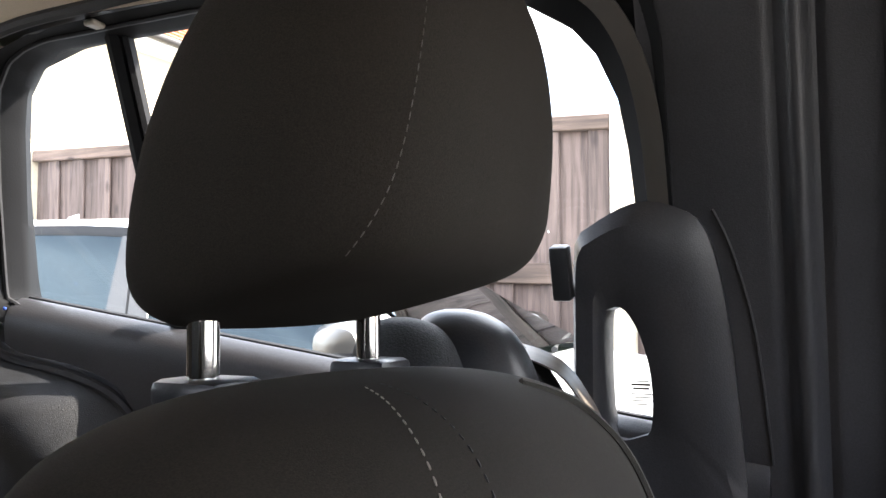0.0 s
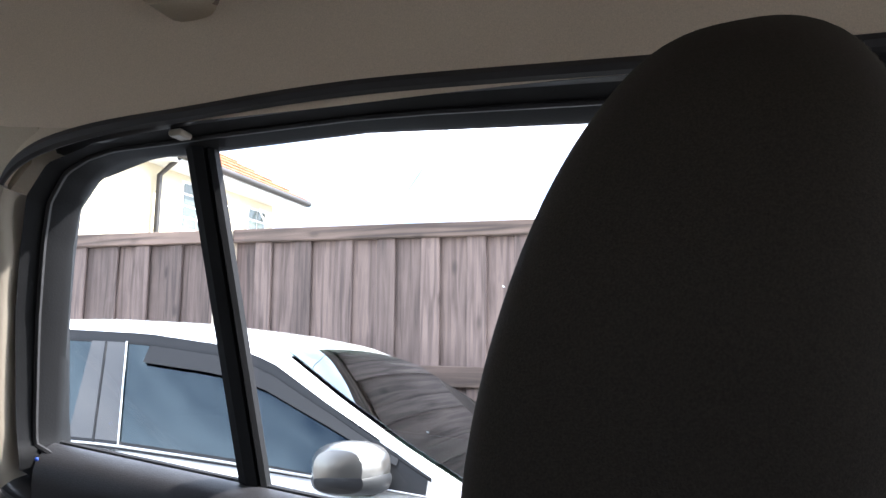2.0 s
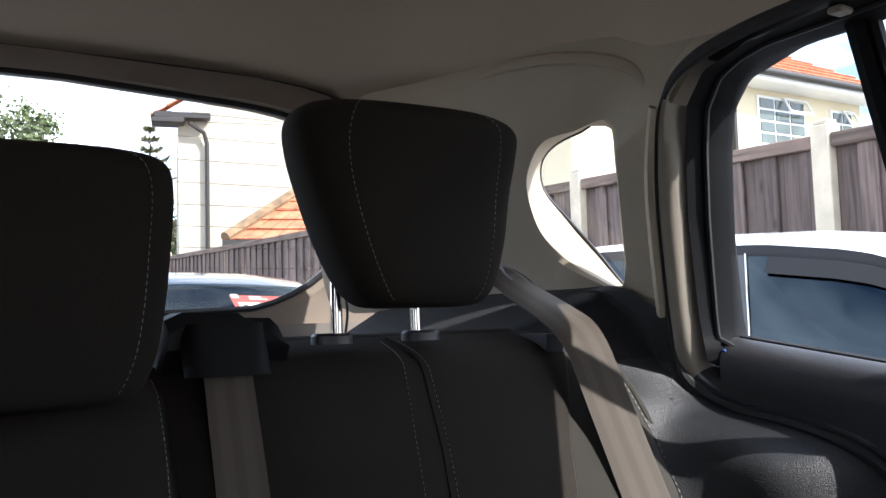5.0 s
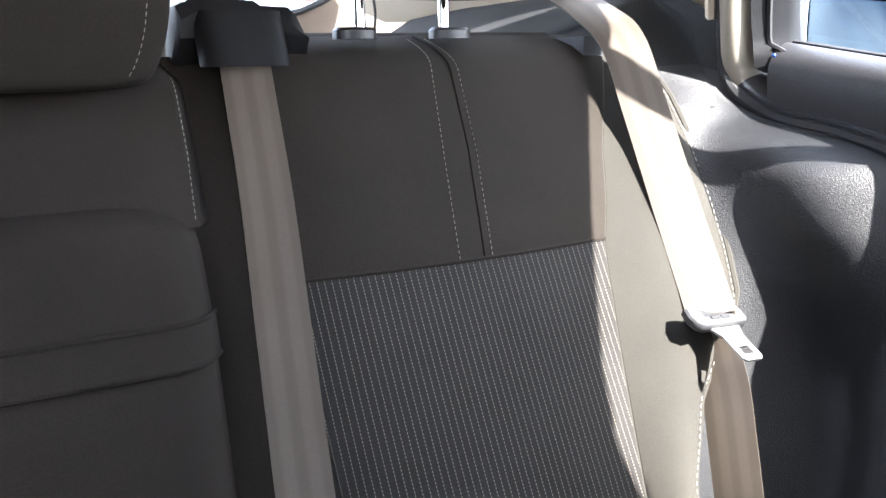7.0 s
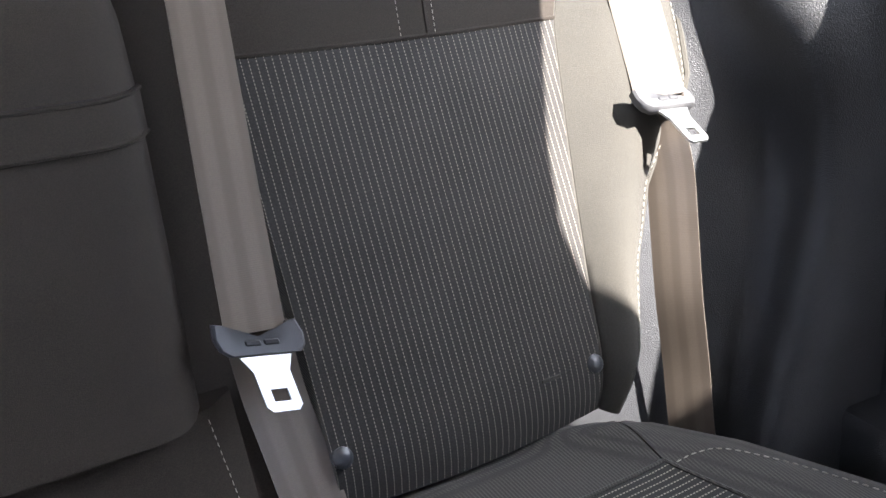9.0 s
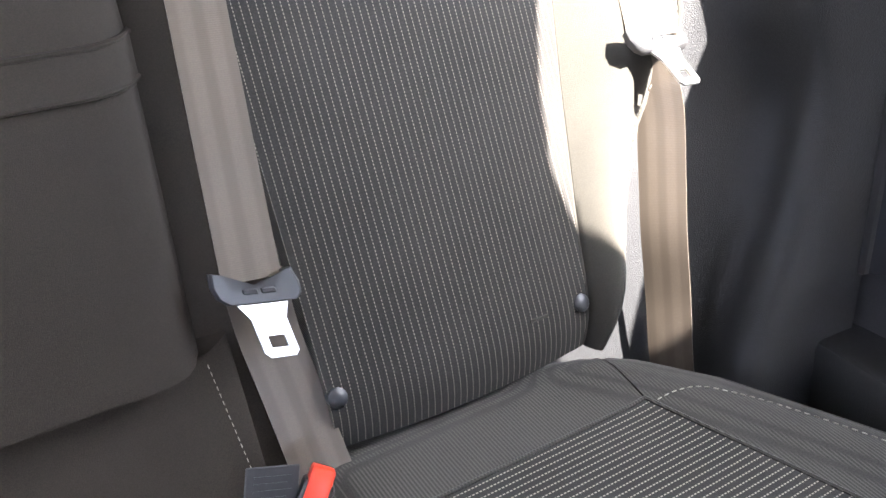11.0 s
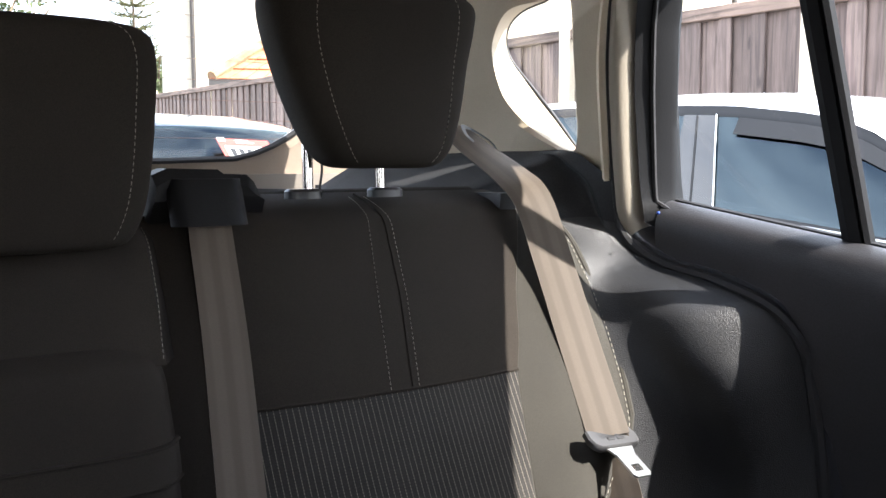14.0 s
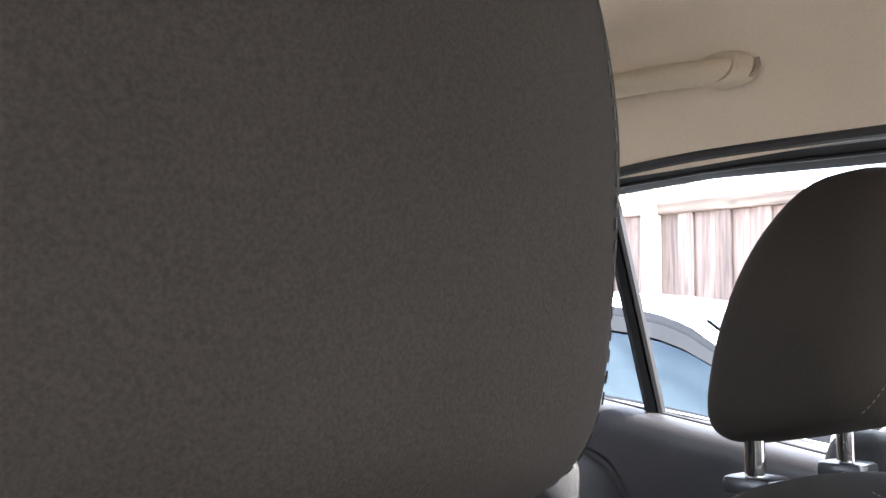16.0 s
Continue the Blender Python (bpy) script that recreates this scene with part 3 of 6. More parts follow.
# ---- the opening's rubber seal, the strip beside it, the lower quarter trim ----
SEAL = [(0.755, 0.640, 0.60), (0.752, 0.662, 0.80), (0.743, 0.677, 0.915), (0.735, 0.683, 0.95), (0.721, 0.712, 0.988), (0.709, 0.780, 1.012), (0.697, 0.866, 1.029), (0.682, 0.916, 1.066), (0.664, 0.913, 1.124), (0.633, 0.892, 1.239), (0.617, 0.875, 1.304), (0.603, 0.851, 1.361), (0.598, 0.811, 1.392), (0.600, 0.736, 1.409), (0.608, 0.624, 1.417), (0.616, 0.506, 1.424), (0.626, 0.402, 1.426), (0.646, 0.194, 1.423), (0.652, 0.0, 1.418), (0.655, -0.35, 1.40), (0.65, -0.7, 1.36)]
seal_path = spline(SEAL, 8)
seal_r = [0.0075 - 0.0042 * min(1.0, max(0.0, (p.z - 1.05) / 0.04)) * min(1.0, max(0.0, (1.40 - p.z) / 0.03)) * (1 if p.y > 0.78 else 0) for p in seal_path]
solo("door_seal", tube(seal_path, seal_r, 8), RUBBER, "black rubber door seal round the sliding door opening", "seal", kind="structure")
inner = [p + Vector((-0.004, 0.010 if p.y > 0.6 and p.z < 1.38 else 0, -0.001)) for p in spline(SEAL[8:12], 8)[1:]]
solo("pillar_strip", ribbon(inner, (0.55, 0.85, 0), 0.016, 0.006), TRIM, "pale trim strip along the rear edge of the door opening", "trim", kind="structure")
LIPBLACK = material("satin_lip_plastic", (0.034, 0.036, 0.042), 0.27, vary=0.08, scale=9, bump=0.1, bump_scale=500)
GREYLIP = material("grey_lip_plastic", (0.30, 0.265, 0.215), 0.5, vary=0.08, bump=0.1)


def lip(i, k):
    """Rounded jamb from the seal outwards to the door, square to the seal's run."""
    p = seal_path[i]
    d = seal_path[i + 1] - seal_path[max(i - 1, 0)]
    n = Vector((0, -d.z, d.y)).normalized()
    size = lerp([(0.9, 0.9), (0.99, 1.15), (1.06, 1.0), (1.30, 1.0), (1.37, 0.5)], p.z)
    dx, into = ((0.003, -0.002), (0.001, 0.006), (0.003, 0.014), (0.010, 0.022), (0.022, 0.027), (0.040, 0.028), (0.075, 0.026))[k]
    px, pinto = ((0.003, 0.0), (-0.002, 0.003), (-0.003, 0.008), (-0.001, 0.014), (0.006, 0.019), (0.018, 0.0215), (0.05, 0.022))[k]
    w = min(1.0, max(0.0, (p.z - 1.04) / 0.06))
    dx, into = dx + (px - dx) * w, into + (pinto - into) * w
    return p + Vector((dx, 0, 0)) + n * (into * size)


solo("opening_lip", slab(lip, list(range(54, 90)), list(range(7)), (0.006, 0, 0)), GREYLIP, "grey plastic lip inside the door opening", "trim", kind="structure")
solo("sill_lip", slab(lip, list(range(0, 55)), list(range(7)), (0.006, 0, 0)), LIPBLACK, "satin black plastic lip along the lower door opening", "trim", kind="structure")
solo("corner_trim", slab(lambda i, k: seal_path[i] + Vector((0.004 + 0.006 * k, 0, 0.048 * k)), list(range(82, 112)), span(0, 1, 4), (0.004, 0, 0)), TRIM, "beige trim closing the corner over the door opening", "trim", kind="structure")

SHOULDER = [(0.655, 0.948, 1.153), (0.652, 0.992, 1.170), (0.648, 1.10, 1.171), (0.60, 1.45, 1.171)]
low = spline(SEAL[:9] + SHOULDER, 6)
turn = spline([(0.615, 0.733, 0.56), (0.664, 0.765, 0.745), (0.643, 0.790, 0.865), (0.626, 0.820, 0.920), (0.618, 0.851, 0.962), (0.621, 0.880, 1.002), (0.640, 0.902, 1.031), (0.652, 0.944, 1.075), (0.648, 0.975, 1.122), (0.640, 1.005, 1.146), (0.632, 1.030, 1.160), (0.618, 1.13, 1.160), (0.57, 1.45, 1.158)], 6)
inb = spline([(0.430, 0.79, 0.53), (0.480, 0.822, 0.72), (0.520, 0.850, 0.82), (0.535, 0.875, 0.88), (0.545, 0.895, 0.93), (0.553, 0.912, 0.985), (0.563, 0.930, 1.035), (0.550, 1.000, 1.070), (0.545, 1.035, 1.095), (0.535, 1.060, 1.108), (0.530, 1.080, 1.112), (0.525, 1.16, 1.11), (0.49, 1.46, 1.11)], 6)
panel_rows = []
for a, m, b in zip(low, turn, inb):
    w = min(1.0, max(0.0, (1.022 - a.z) / 0.035))
    w = w * w * (3 - 2 * w)
    u = min(1.0, max(0.0, (1.075 - a.z) / 0.03))
    hollow = a.lerp(m, 0.5 - 0.15 * u) + Vector((0, 0.007 * u, 0))
    nose = hollow.lerp(Vector((m.x + 0.028, m.y - 0.073, (a.z + m.z) / 2)), w)
    panel_rows.append(spline([a, nose, m, b], 8))
crest = 43


def quarter(i, k):
    """Side panel: a rounded nose at the door seal, a flank, then a turn in behind the seat."""
    return panel_rows[i][round(k * 24)]


MATT = material("matt_black_plastic", (0.026, 0.027, 0.029), 0.68, vary=0.12, scale=10, fine=0.2, fine_scale=500, bump=0.5, bump_scale=620, spec=0.25)
qtr = thing("quarter_panel", (0.66, 0.9, 0.5), "black grained plastic side panel beside the rear seat", "side panel", kind="structure")
part("moulding", slab(quarter, list(range(crest + 1)), span(0, 1, 24), (0.02, 0.02, 0)), PLASTIC, qtr)
part("lower_moulding", slab(lambda h, k: quarter(0, k) + (quarter(0, k) - quarter(2, k)).normalized() * h, span(0.0, 0.27, 4), span(0, 1, 24), (0.02, 0.02, 0)), PLASTIC, qtr)
part("shoulder", slab(quarter, list(range(crest, len(low))), span(0, 1, 24), (0.02, 0.02, 0)), MATT, qtr, "smooth dark shoulder under the quarter window")
part("boot_side", slab(lambda y, z: (0.545 - 0.02 * math.sin((z - 0.6) * 5), y, z), span(0.98, 1.56, 6), span(0.6, 1.115, 8), (0.03, 0, 0)), MATT, qtr)
part("clip_slot", block(-0.014, 0.014, -0.003, 0.003, -0.0022, 0.0022, 0.001, 1, Matrix.Translation((0.681, 0.893, 1.017)) @ Euler((0, 0.9, -0.95)).to_matrix().to_4x4()), RUBBER, qtr)
bezel = part("belt_bezel", rings([oval((0.575, 1.085, 1.185), (0.8, 0.2, -0.3), (0, 0.5, 0.6), a, b, 3, 20) for a, b in ((0.045, 0.022), (0.045, 0.020), (0.036, 0.014))], caps=False), BLACK, qtr)

# ---- sliding door ----
door = thing("sliding_door", (0.78, 0.45, 0.35), "dark moulded sliding door with a divided window", "door", kind="structure")
wa, oa = polar(WIN, MID, 360), polar(FRAME_OUT, MID, 360)
mids = [(a * 0.55 + c * 0.45, b * 0.55 + d * 0.45) for (a, b), (c, d) in zip(wa, oa)]
part("window_frame", rings([[(sx(y, z, 0.006), y, z) for y, z in wa], [(sx(y, z, -0.004), y, z) for y, z in wa], [(sx(y, z, -0.022), y, z) for y, z in mids], [(sx(y, z, -0.045), y, z) for y, z in oa], [(sx(y, z, 0.03), y, z) for y, z in oa]], wrap=True), FRAMEBLACK, door)
part("frame_bead", tube([(sx(y, z, -0.026), y, z) for y, z in mids], 0.003, 6, closed=True), RUBBER, door)
for name, keep in (("fixed_pane", lambda y: y > 0.652), ("main_pane", lambda y: y < 0.625)):
    pts = [(y, z) for y, z in wa if keep(y)]
    pane = part(name, ([(sx(y, z, 0.003), y, z) for y, z in pts], [tuple(range(len(pts)))]), GLASS, door)
    pane.visible_shadow = False


def bar_loop(y0, y1, z, o0, o1):
    return [(sx(y0, z, o0), y0, z), (sx((y0 + y1) / 2, z, o0 - 0.004), (y0 + y1) / 2, z), (sx(y1, z, o0), y1, z), (sx(y1, z, o1), y1, z), (sx(y0, z, o1), y0, z)]


part("divider_bar", rings([bar_loop(0.668 - 0.017 * k, 0.649 - 0.018 * k, 1.405 - 0.345 * k, -0.010, 0.004) for k in span(0, 1, 8)]), FRAMEBLACK, door)
part("glass_channel", rings([bar_loop(0.649 - 0.018 * k, 0.640 - 0.017 * k, 1.405 - 0.345 * k, -0.005, 0.004) for k in span(0, 1, 8)]), FRAMEBLACK, door)

PROFILE = [(0.012, -0.03), (0.0, -0.004), (-0.010, 0.001), (-0.022, -0.004), (-0.032, -0.014), (-0.037, -0.030), (-0.035, -0.060), (-0.026, -0.12), (-0.010, -0.22), (0.0, -0.35), (0.0, -0.62)]
prof = spline([(a, b, 0) for a, b in PROFILE], 4)


def sill(y, k):
    z = 0.966 + 0.158 * y
    p = prof[k]
    return (sx(y, z) + p.x, y, z + p.y)


part("door_panel", slab(sill, span(-0.02, 0.872, 40), list(range(len(prof))), (0.03, 0, -0.005)), DOORPL, door)
part("sill_strip", tube([(sx(y, 0.966 + 0.158 * y) - 0.002, y, 0.967 + 0.158 * y) for y in span(0.09, 0.87, 20)], 0.0035, 6), RUBBER, door)
for z0, w0 in ((1.0195, 0.008), (1.0155, 0.0095), (1.0115, 0.008), (1.0065, 0.0105), (1.0030, 0.0095), (0.9995, 0.0105), (0.9955, 0.006)):
    part("glass_stamp", slab(lambda y, z: (sx(y, z, 0.0015), y, z), [0.1015 - w0, 0.1015 + w0], [z0, z0 + (0.0024 if z0 > 1.011 and z0 < 1.018 else 0.0013)], (0.0006, 0, 0)), GREYLIP, door)
part("blue_clip", block(0.677, 0.681, 0.848, 0.8525, 1.0895, 1.0935, 0.0012, 1), material("blue_plastic", (0.015, 0.05, 0.26), 0.4, vary=0.05), door, "small blue plastic clip")
part("latch_cover", block(0.620, 0.640, 0.645, 0.660, 1.402, 1.409, 0.002, 1), GREYLIP, door)

POSTTRIM = material("grey_post_trim", (0.075, 0.068, 0.060), 0.5, vary=0.08, bump=0.1)

# ---- door post between sliding door and front door, with its pull handle ----
post = thing("door_post", (0.78, 0.03, 0.35), "dark door post with a moulded loop pull handle", "door post", kind="structure")
HO = [(0.156, 0.93), (0.158, 0.974), (0.150, 1.06), (0.141, 1.15), (0.128, 1.168), (0.082, 1.190), (0.045, 1.184), (0.022, 1.162), (0.008, 1.084), (0.000, 0.93), (0.000, 0.86), (0.150, 0.86)]
HH = [(0.121, 0.976), (0.118, 1.080), (0.110, 1.094), (0.098, 1.092), (0.086, 1.068), (0.079, 1.030), (0.081, 0.985), (0.090, 0.972)]
hc = (0.1, 1.03)
ho, hh = polar([(v.x, v.y) for v in spline([(a, b, 0) for a, b in HO], 4, True)], hc, 90), polar([(v.x, v.y) for v in spline([(a, b, 0) for a, b in HH], 4, True)], hc, 90)
hm = [(a * 0.75 + c * 0.25, b * 0.75 + d * 0.25) for (a, b), (c, d) in zip(hh, ho)]
hn = [(a * 0.2 + c * 0.8, b * 0.2 + d * 0.8) for (a, b), (c, d) in zip(hh, ho)]
part("pull_handle", rings([[(sx(y, z, -0.018), y, z) for y, z in hh], [(sx(y, z, -0.052), y, z) for y, z in hh], [(sx(y, z, -0.064), y, z) for y, z in hm], [(sx(y, z, -0.062), y, z) for y, z in hn], [(sx(y, z, -0.048), y, z) for y, z in ho], [(sx(y, z, -0.014), y, z) for y, z in ho]], wrap=True), DOORPL, post)
part("lock_knob", block(-0.008, 0.008, -0.009, 0.009, -0.026, 0.026, 0.003, 2, Matrix.Translation((sx(0.15, 1.125, -0.062), 0.151, 1.127)) @ Euler((0, -0.27, 0)).to_matrix().to_4x4()), BLACK, post)
part("upper_trim", ribbon([(sx(y, z, -0.034), y, z) for y, z in [(v.x, v.y) for v in spline([(0.150, 1.401, 0), (0.105, 1.370, 0), (0.080, 1.329, 0), (0.069, 1.287, 0), (0.064, 1.24, 0), (0.062, 1.175, 0)], 6)]], [Vector((0, -0.35, 1))] * 2 + [Vector((0, -1, 0.4))] * 10 + [Vector((0, -1, 0))] * 19, 0.020, 0.012), POSTTRIM, post)


def post_face(y, z):
    g = 0.006 * (math.exp(-((y + 0.040) / 0.006) ** 2) + math.exp(-((y + 0.072) / 0.006) ** 2))
    return (sx(y, z, -0.038 + g - 0.010 * math.exp(-((y + 0.056) / 0.010) ** 2)) + 0.02 * max(0, 0.98 - z), y, z)


part("post_panel", slab(post_face, span(-0.125, 0.072, 60), span(0.55, 1.425, 24), (0.05, 0, 0)), DOORPL, post)
part("panel_seam", tube([(sx(y, z, -0.0395) + 0.02 * max(0, 0.98 - z), y, z) for y, z in [(v.x, v.y) for v in spline([(0.017, 1.182, 0), (0.002, 1.144, 0), (-0.014, 1.068, 0), (-0.023, 0.949, 0)], 6)]], 0.0016, 6), RUBBER, post)
front_door = thing("front_door", (0.82, -0.45, 0.35), "dark front door inner panel with a side window", "door", kind="structure")
fa, fb = polar(FRONTWIN, (-0.4, 1.15), 100), polar([(-0.126, 0.45), (-0.126, 1.425), (-0.85, 1.425), (-0.85, 0.45)], (-0.4, 1.15), 100)
part("inner_panel", rings([[(sx(y, z, -0.03), y, z) for y, z in fa], [(sx(y, z, -0.04), y, z) for y, z in fb], [(sx(y, z, 0.02), y, z) for y, z in fb], [(sx(y, z, 0.02), y, z) for y, z in fa]], wrap=True), BLACK, front_door)
part("seal_edge", tube([(sx(-0.13, z, -0.045), -0.13, z) for z in span(0.6, 1.41, 16)], 0.007, 8), RUBBER, front_door)
pane = part("front_pane", ([(sx(y, z, 0.0), y, z) for y, z in fa], [tuple(range(len(fa)))]), GLASS, front_door)
pane.visible_shadow = False

# ---- grab handle under the roof ----
grab = thing("grab_handle", (0.56, 0.42, 1.53), "beige folding grab handle fixed above the door", "grab handle")
part("grip", tube(spline([(0.556, 0.612, 1.540), (0.536, 0.585, 1.524), (0.527, 0.53, 1.516), (0.525, 0.47, 1.512), (0.528, 0.425, 1.508), (0.538, 0.392, 1.506), (0.560, 0.374, 1.512)], 6), 0.019, 14, flat=0.85), TRIM, grab)
for y in (0.386, 0.606):
    part("mount", rings([oval((0.588 - 0.046 * k, y, 1.520 - 0.008 * k), (0, 1, 0), (0.3, 0, 1), (0.034 - 0.009 * k), (0.027 - 0.006 * k), 2.6, 24) for k in (0, 0.5, 0.8, 0.95, 1)]), TRIM, grab)
    part("hinge_gap", rings([oval((0.586 - d, y - 0.004, 1.524), (0, 1, 0), (0.3, 0, 1), 0.0345, 0.028, 2.4, 24) for d in (0, 0.008)]), GREYTRIM, grab)

# ---- rear seat ----


def by(z):
    return 0.706 + 0.60 * (z - 0.643)


XS = [(0.55, 0.410), (0.608, 0.418), (0.704, 0.432), (0.816, 0.455), (0.911, 0.477), (0.95, 0.497), (1.00, 0.514), (1.06, 0.544), (1.10, 0.560), (1.2, 0.562)]
XO = [(0.55, 0.430), (0.607, 0.440), (0.664, 0.471), (0.713, 0.492), (0.742, 0.513), (0.773, 0.532), (0.81, 0.562), (0.85, 0.594), (0.90, 0.606), (0.95, 0.612), (1.00, 0.613), (1.05, 0.606), (1.09, 0.594), (1.12, 0.58), (1.2, 0.59)]
TOP = 1.118


def back_left(x, z):
    """Front of the left backrest, with the outer bolster rolling back."""
    a, b = lerp(XS, z), lerp(XO, z)
    y = by(z) - 0.010 * math.sin(math.pi * min(1, max(0, (x - 0.15) / (a - 0.15))))
    if x > a:
        t = (x - a) / (b - a)
        y += lerp([(0.60, -0.016), (0.66, -0.028), (0.76, -0.026), (0.95, -0.022), (1.05, -0.014), (1.1, -0.008)], z) * math.sin(math.pi * min(1.0, t)) + lerp([(0.77, 0.0), (0.86, -0.030), (1.06, -0.028), (1.12, 0.0)], z) * min(1.0, t) ** 1.4
    if z > TOP - 0.03:
        y += 0.06 * ((z - TOP + 0.03) / 0.03) ** 2
    if z < 0.66:
        y += 0.02 * ((0.66 - z) / 0.06) ** 2
    return (x, y, z)


back = thing("rear_bench", (0.38, 0.75, 0.33), "charcoal cloth rear bench with a pin-striped outer place", "rear bench")
zs_up = span(0.918, TOP, 16)
part("upper_panel", slab(lambda k, z: back_left(0.158 + (lerp(XS, z) - 0.158) * k, z), span(0, 1, 20), zs_up, (0, 0.05, 0)), FABRIC, back)
part("striped_panel", slab(lambda k, z: back_left(0.158 + (lerp(XS, z) - 0.158) * k, z), span(0, 1, 20), span(0.598, 0.917, 24), (0, 0.05, 0)), STRIPES, back, "dark cloth with thin pale dotted stripes")
part("bolster", slab(lambda k, z: back_left(lerp(XS, z) + 0.001 + (lerp(XO, z) - lerp(XS, z)) * k, z), span(0, 1, 16), span(0.598, TOP - 0.004, 36), (0, 0.05, 0)), BOLSTER, back, "grey outer side bolster")
part("upper_shell", slab(lambda x, z: (x, by(z) + 0.062, z), span(0.15, 0.60, 8), span(0.92, TOP - 0.008, 6), (0, 0.05, 0)), FABRIC, back)
part("shell", slab(lambda x, z: (x, by(z) + 0.075 + (0.02 if z < 0.7 else 0), z), span(0.15, 0.42, 6), span(0.5, TOP - 0.012, 10), (0, 0.045, 0)), PLASTIC, back)
part("top_roll", tube([(x, by(TOP) + 0.085, TOP - 0.022) for x in span(0.16, 0.60, 16)], [0.02] + [0.026] * 15 + [0.016], 12, flat=1.0), FABRIC, back)
part("piping", tube([Vector(back_left(lerp(XO, z), z)) + Vector((0.002, 0.002, 0)) for z in span(0.61, 1.08, 30)], 0.0045, 8), BOLSTER, back)
part("piping_stitch", dashes([Vector(back_left(lerp(XO, z) - 0.006, z)) for z in span(0.62, 1.08, 60)], 0.0045, 0.003, 0.0005, (0.0, -0.002, 0)), THREAD, back)
SEAM_A = [(0.91, 0.309), (1.0, 0.323), (1.097, 0.339), (1.13, 0.345)]
SEAM_B = [(0.91, 0.343), (1.009, 0.360), (1.085, 0.366), (1.118, 0.361), (1.13, 0.357)]
for table in (SEAM_A, SEAM_B):
    line = [back_left(lerp(table, z), z) for z in span(0.919, TOP - 0.004, 50)]
    part("seam_stitch", dashes(line, 0.0036, 0.0022, 0.00034, (0, -0.0008, 0)), THREAD, back)
part("seam_fold", tube([Vector(back_left(lerp(SEAM_B, z) - 0.007, z)) + Vector((0, 0.0006, 0)) for z in span(0.919, TOP - 0.002, 40)], 0.0022, 6), FABRIC, back)
part("panel_piping", tube([Vector(back_left(0.158 + (lerp(XS, 0.9175) - 0.158) * k, 0.9175)) for k in span(0, 1, 24)], 0.0022, 6), FABRIC, back)
part("edge_piping", tube([Vector(back_left(lerp(XS, z) + 0.0005, z)) + Vector((0, 0.0028, 0)) for z in span(0.60, TOP - 0.02, 40)], 0.0025, 6), BOLSTER, back)
for x in (0.165, 0.418):
    p = Vector(back_left(x if x < 0.3 else 0.414, 0.644))
    part("stud", rings([oval(p + Vector((0, -d, d * 0.3)), (1, 0, 0), (0, 0.5, 0.86), r, r, 2, 16) for d, r in ((-0.004, 0.0085), (0.002, 0.0085), (0.004, 0.006), (0.0045, 0.002))]), BLACK, back)
part("isofix_tag", block(0.352, 0.372, -0.0006, 0.0006, -0.002, 0.002, 0.0004, 1, Matrix.Translation((0, back_left(0.36, 0.648)[1] - 0.0008, 0.648))), BOLSTER, back)


def span_points(a, b, n):
    return [Vector(a).lerp(Vector(b), i / n) for i in range(n + 1)]


def tilt(shear, z):
    """The lean of a pad's slices, less towards its crown."""
    return shear * lerp([(1.12, 1.0), (1.20, 0.75), (1.32, 0.2)], z)


def headrest(name, cx, post_y, post_z, spread, sections, mat, label, cat_parent=None, seam=(), post_r=0.006, rise=0.03, bezels=True, shear=0.0, lean=0.0, thread=None, post_x=None):
    """Padded head restraint on two chrome posts. sections: z, y centre, half width, half depth."""
    hr = thing(name, (cx, post_y, post_z), label, "headrest") if cat_parent is None else part(name, rings([oval((cx + lean * (z - sections[0][0]) / 0.19, y, z), (1, 0, 0), (0, 1, -tilt(shear, z)), a, b, n, 44) for z, y, a, b, n in sections]), mat, cat_parent, label)
    if cat_parent is None:
        part("pad", rings([oval((cx + lean * (z - sections[0][0]) / 0.19, y, z), (1, 0, 0), (0, 1, -tilt(shear, z)), a, b, n, 44) for z, y, a, b, n in sections]), mat, hr)
    z0, y0 = sections[0][0], sections[0][1]
    seam = [[p + Vector((lean * (p.z - z0) / 0.19, 0, 0)) for p in line] for line in seam]
    for s in (-1, 1):
        x = (cx if post_x is None else post_x) + s * spread / 2
        pts = [(x, post_y, post_z - 0.004), (x, post_y, z0 + 0.02), (x, post_y - 0.004, z0 + rise), (x, y0, z0 + rise + 0.025)]
        part("post", tube(spline(pts, 6), post_r, 16), CHROME, hr, "polished chrome post")
        if bezels:
            part("guide", rings([oval((x + (0.006 if s > 0 else -0.006), post_y, post_z + d), (1, 0, 0), (0, 1, 0), a, b, 3, 24) for d, a, b in ((-0.014, 0.021, 0.014), (-0.006, 0.021, 0.014), (-0.003, 0.018, 0.011), (-0.003, 0.009, 0.008))]), BLACK, hr)
    for fz in seam:
        part("seam_stitch", dashes(fz, 0.0036, 0.0022, 0.00034), thread or THREAD, hr)
    return hr


def on_oval(cx, sec, t, grow=1.004, shear=0.0):
    z, y, a, b, n = sec
    ct, st = math.cos(t), math.sin(t)
    dy = grow * b * math.copysign(abs(st) ** (2 / n), st)
    return Vector((cx + grow * a * math.copysign(abs(ct) ** (2 / n), ct), y + dy, z - tilt(shear, z) * dy))


def fine(sections, steps=5):
    """Denser sections along z."""
    vs = spline([(s[1], s[2], s[3]) for s in sections], steps)
    zs = spline([(s[0], s[4], 0) for s in sections], steps)
    return [(q.x, p.x, max(p.y, 0.004), max(p.z, 0.004), q.y) for p, q in zip(vs, zs)]


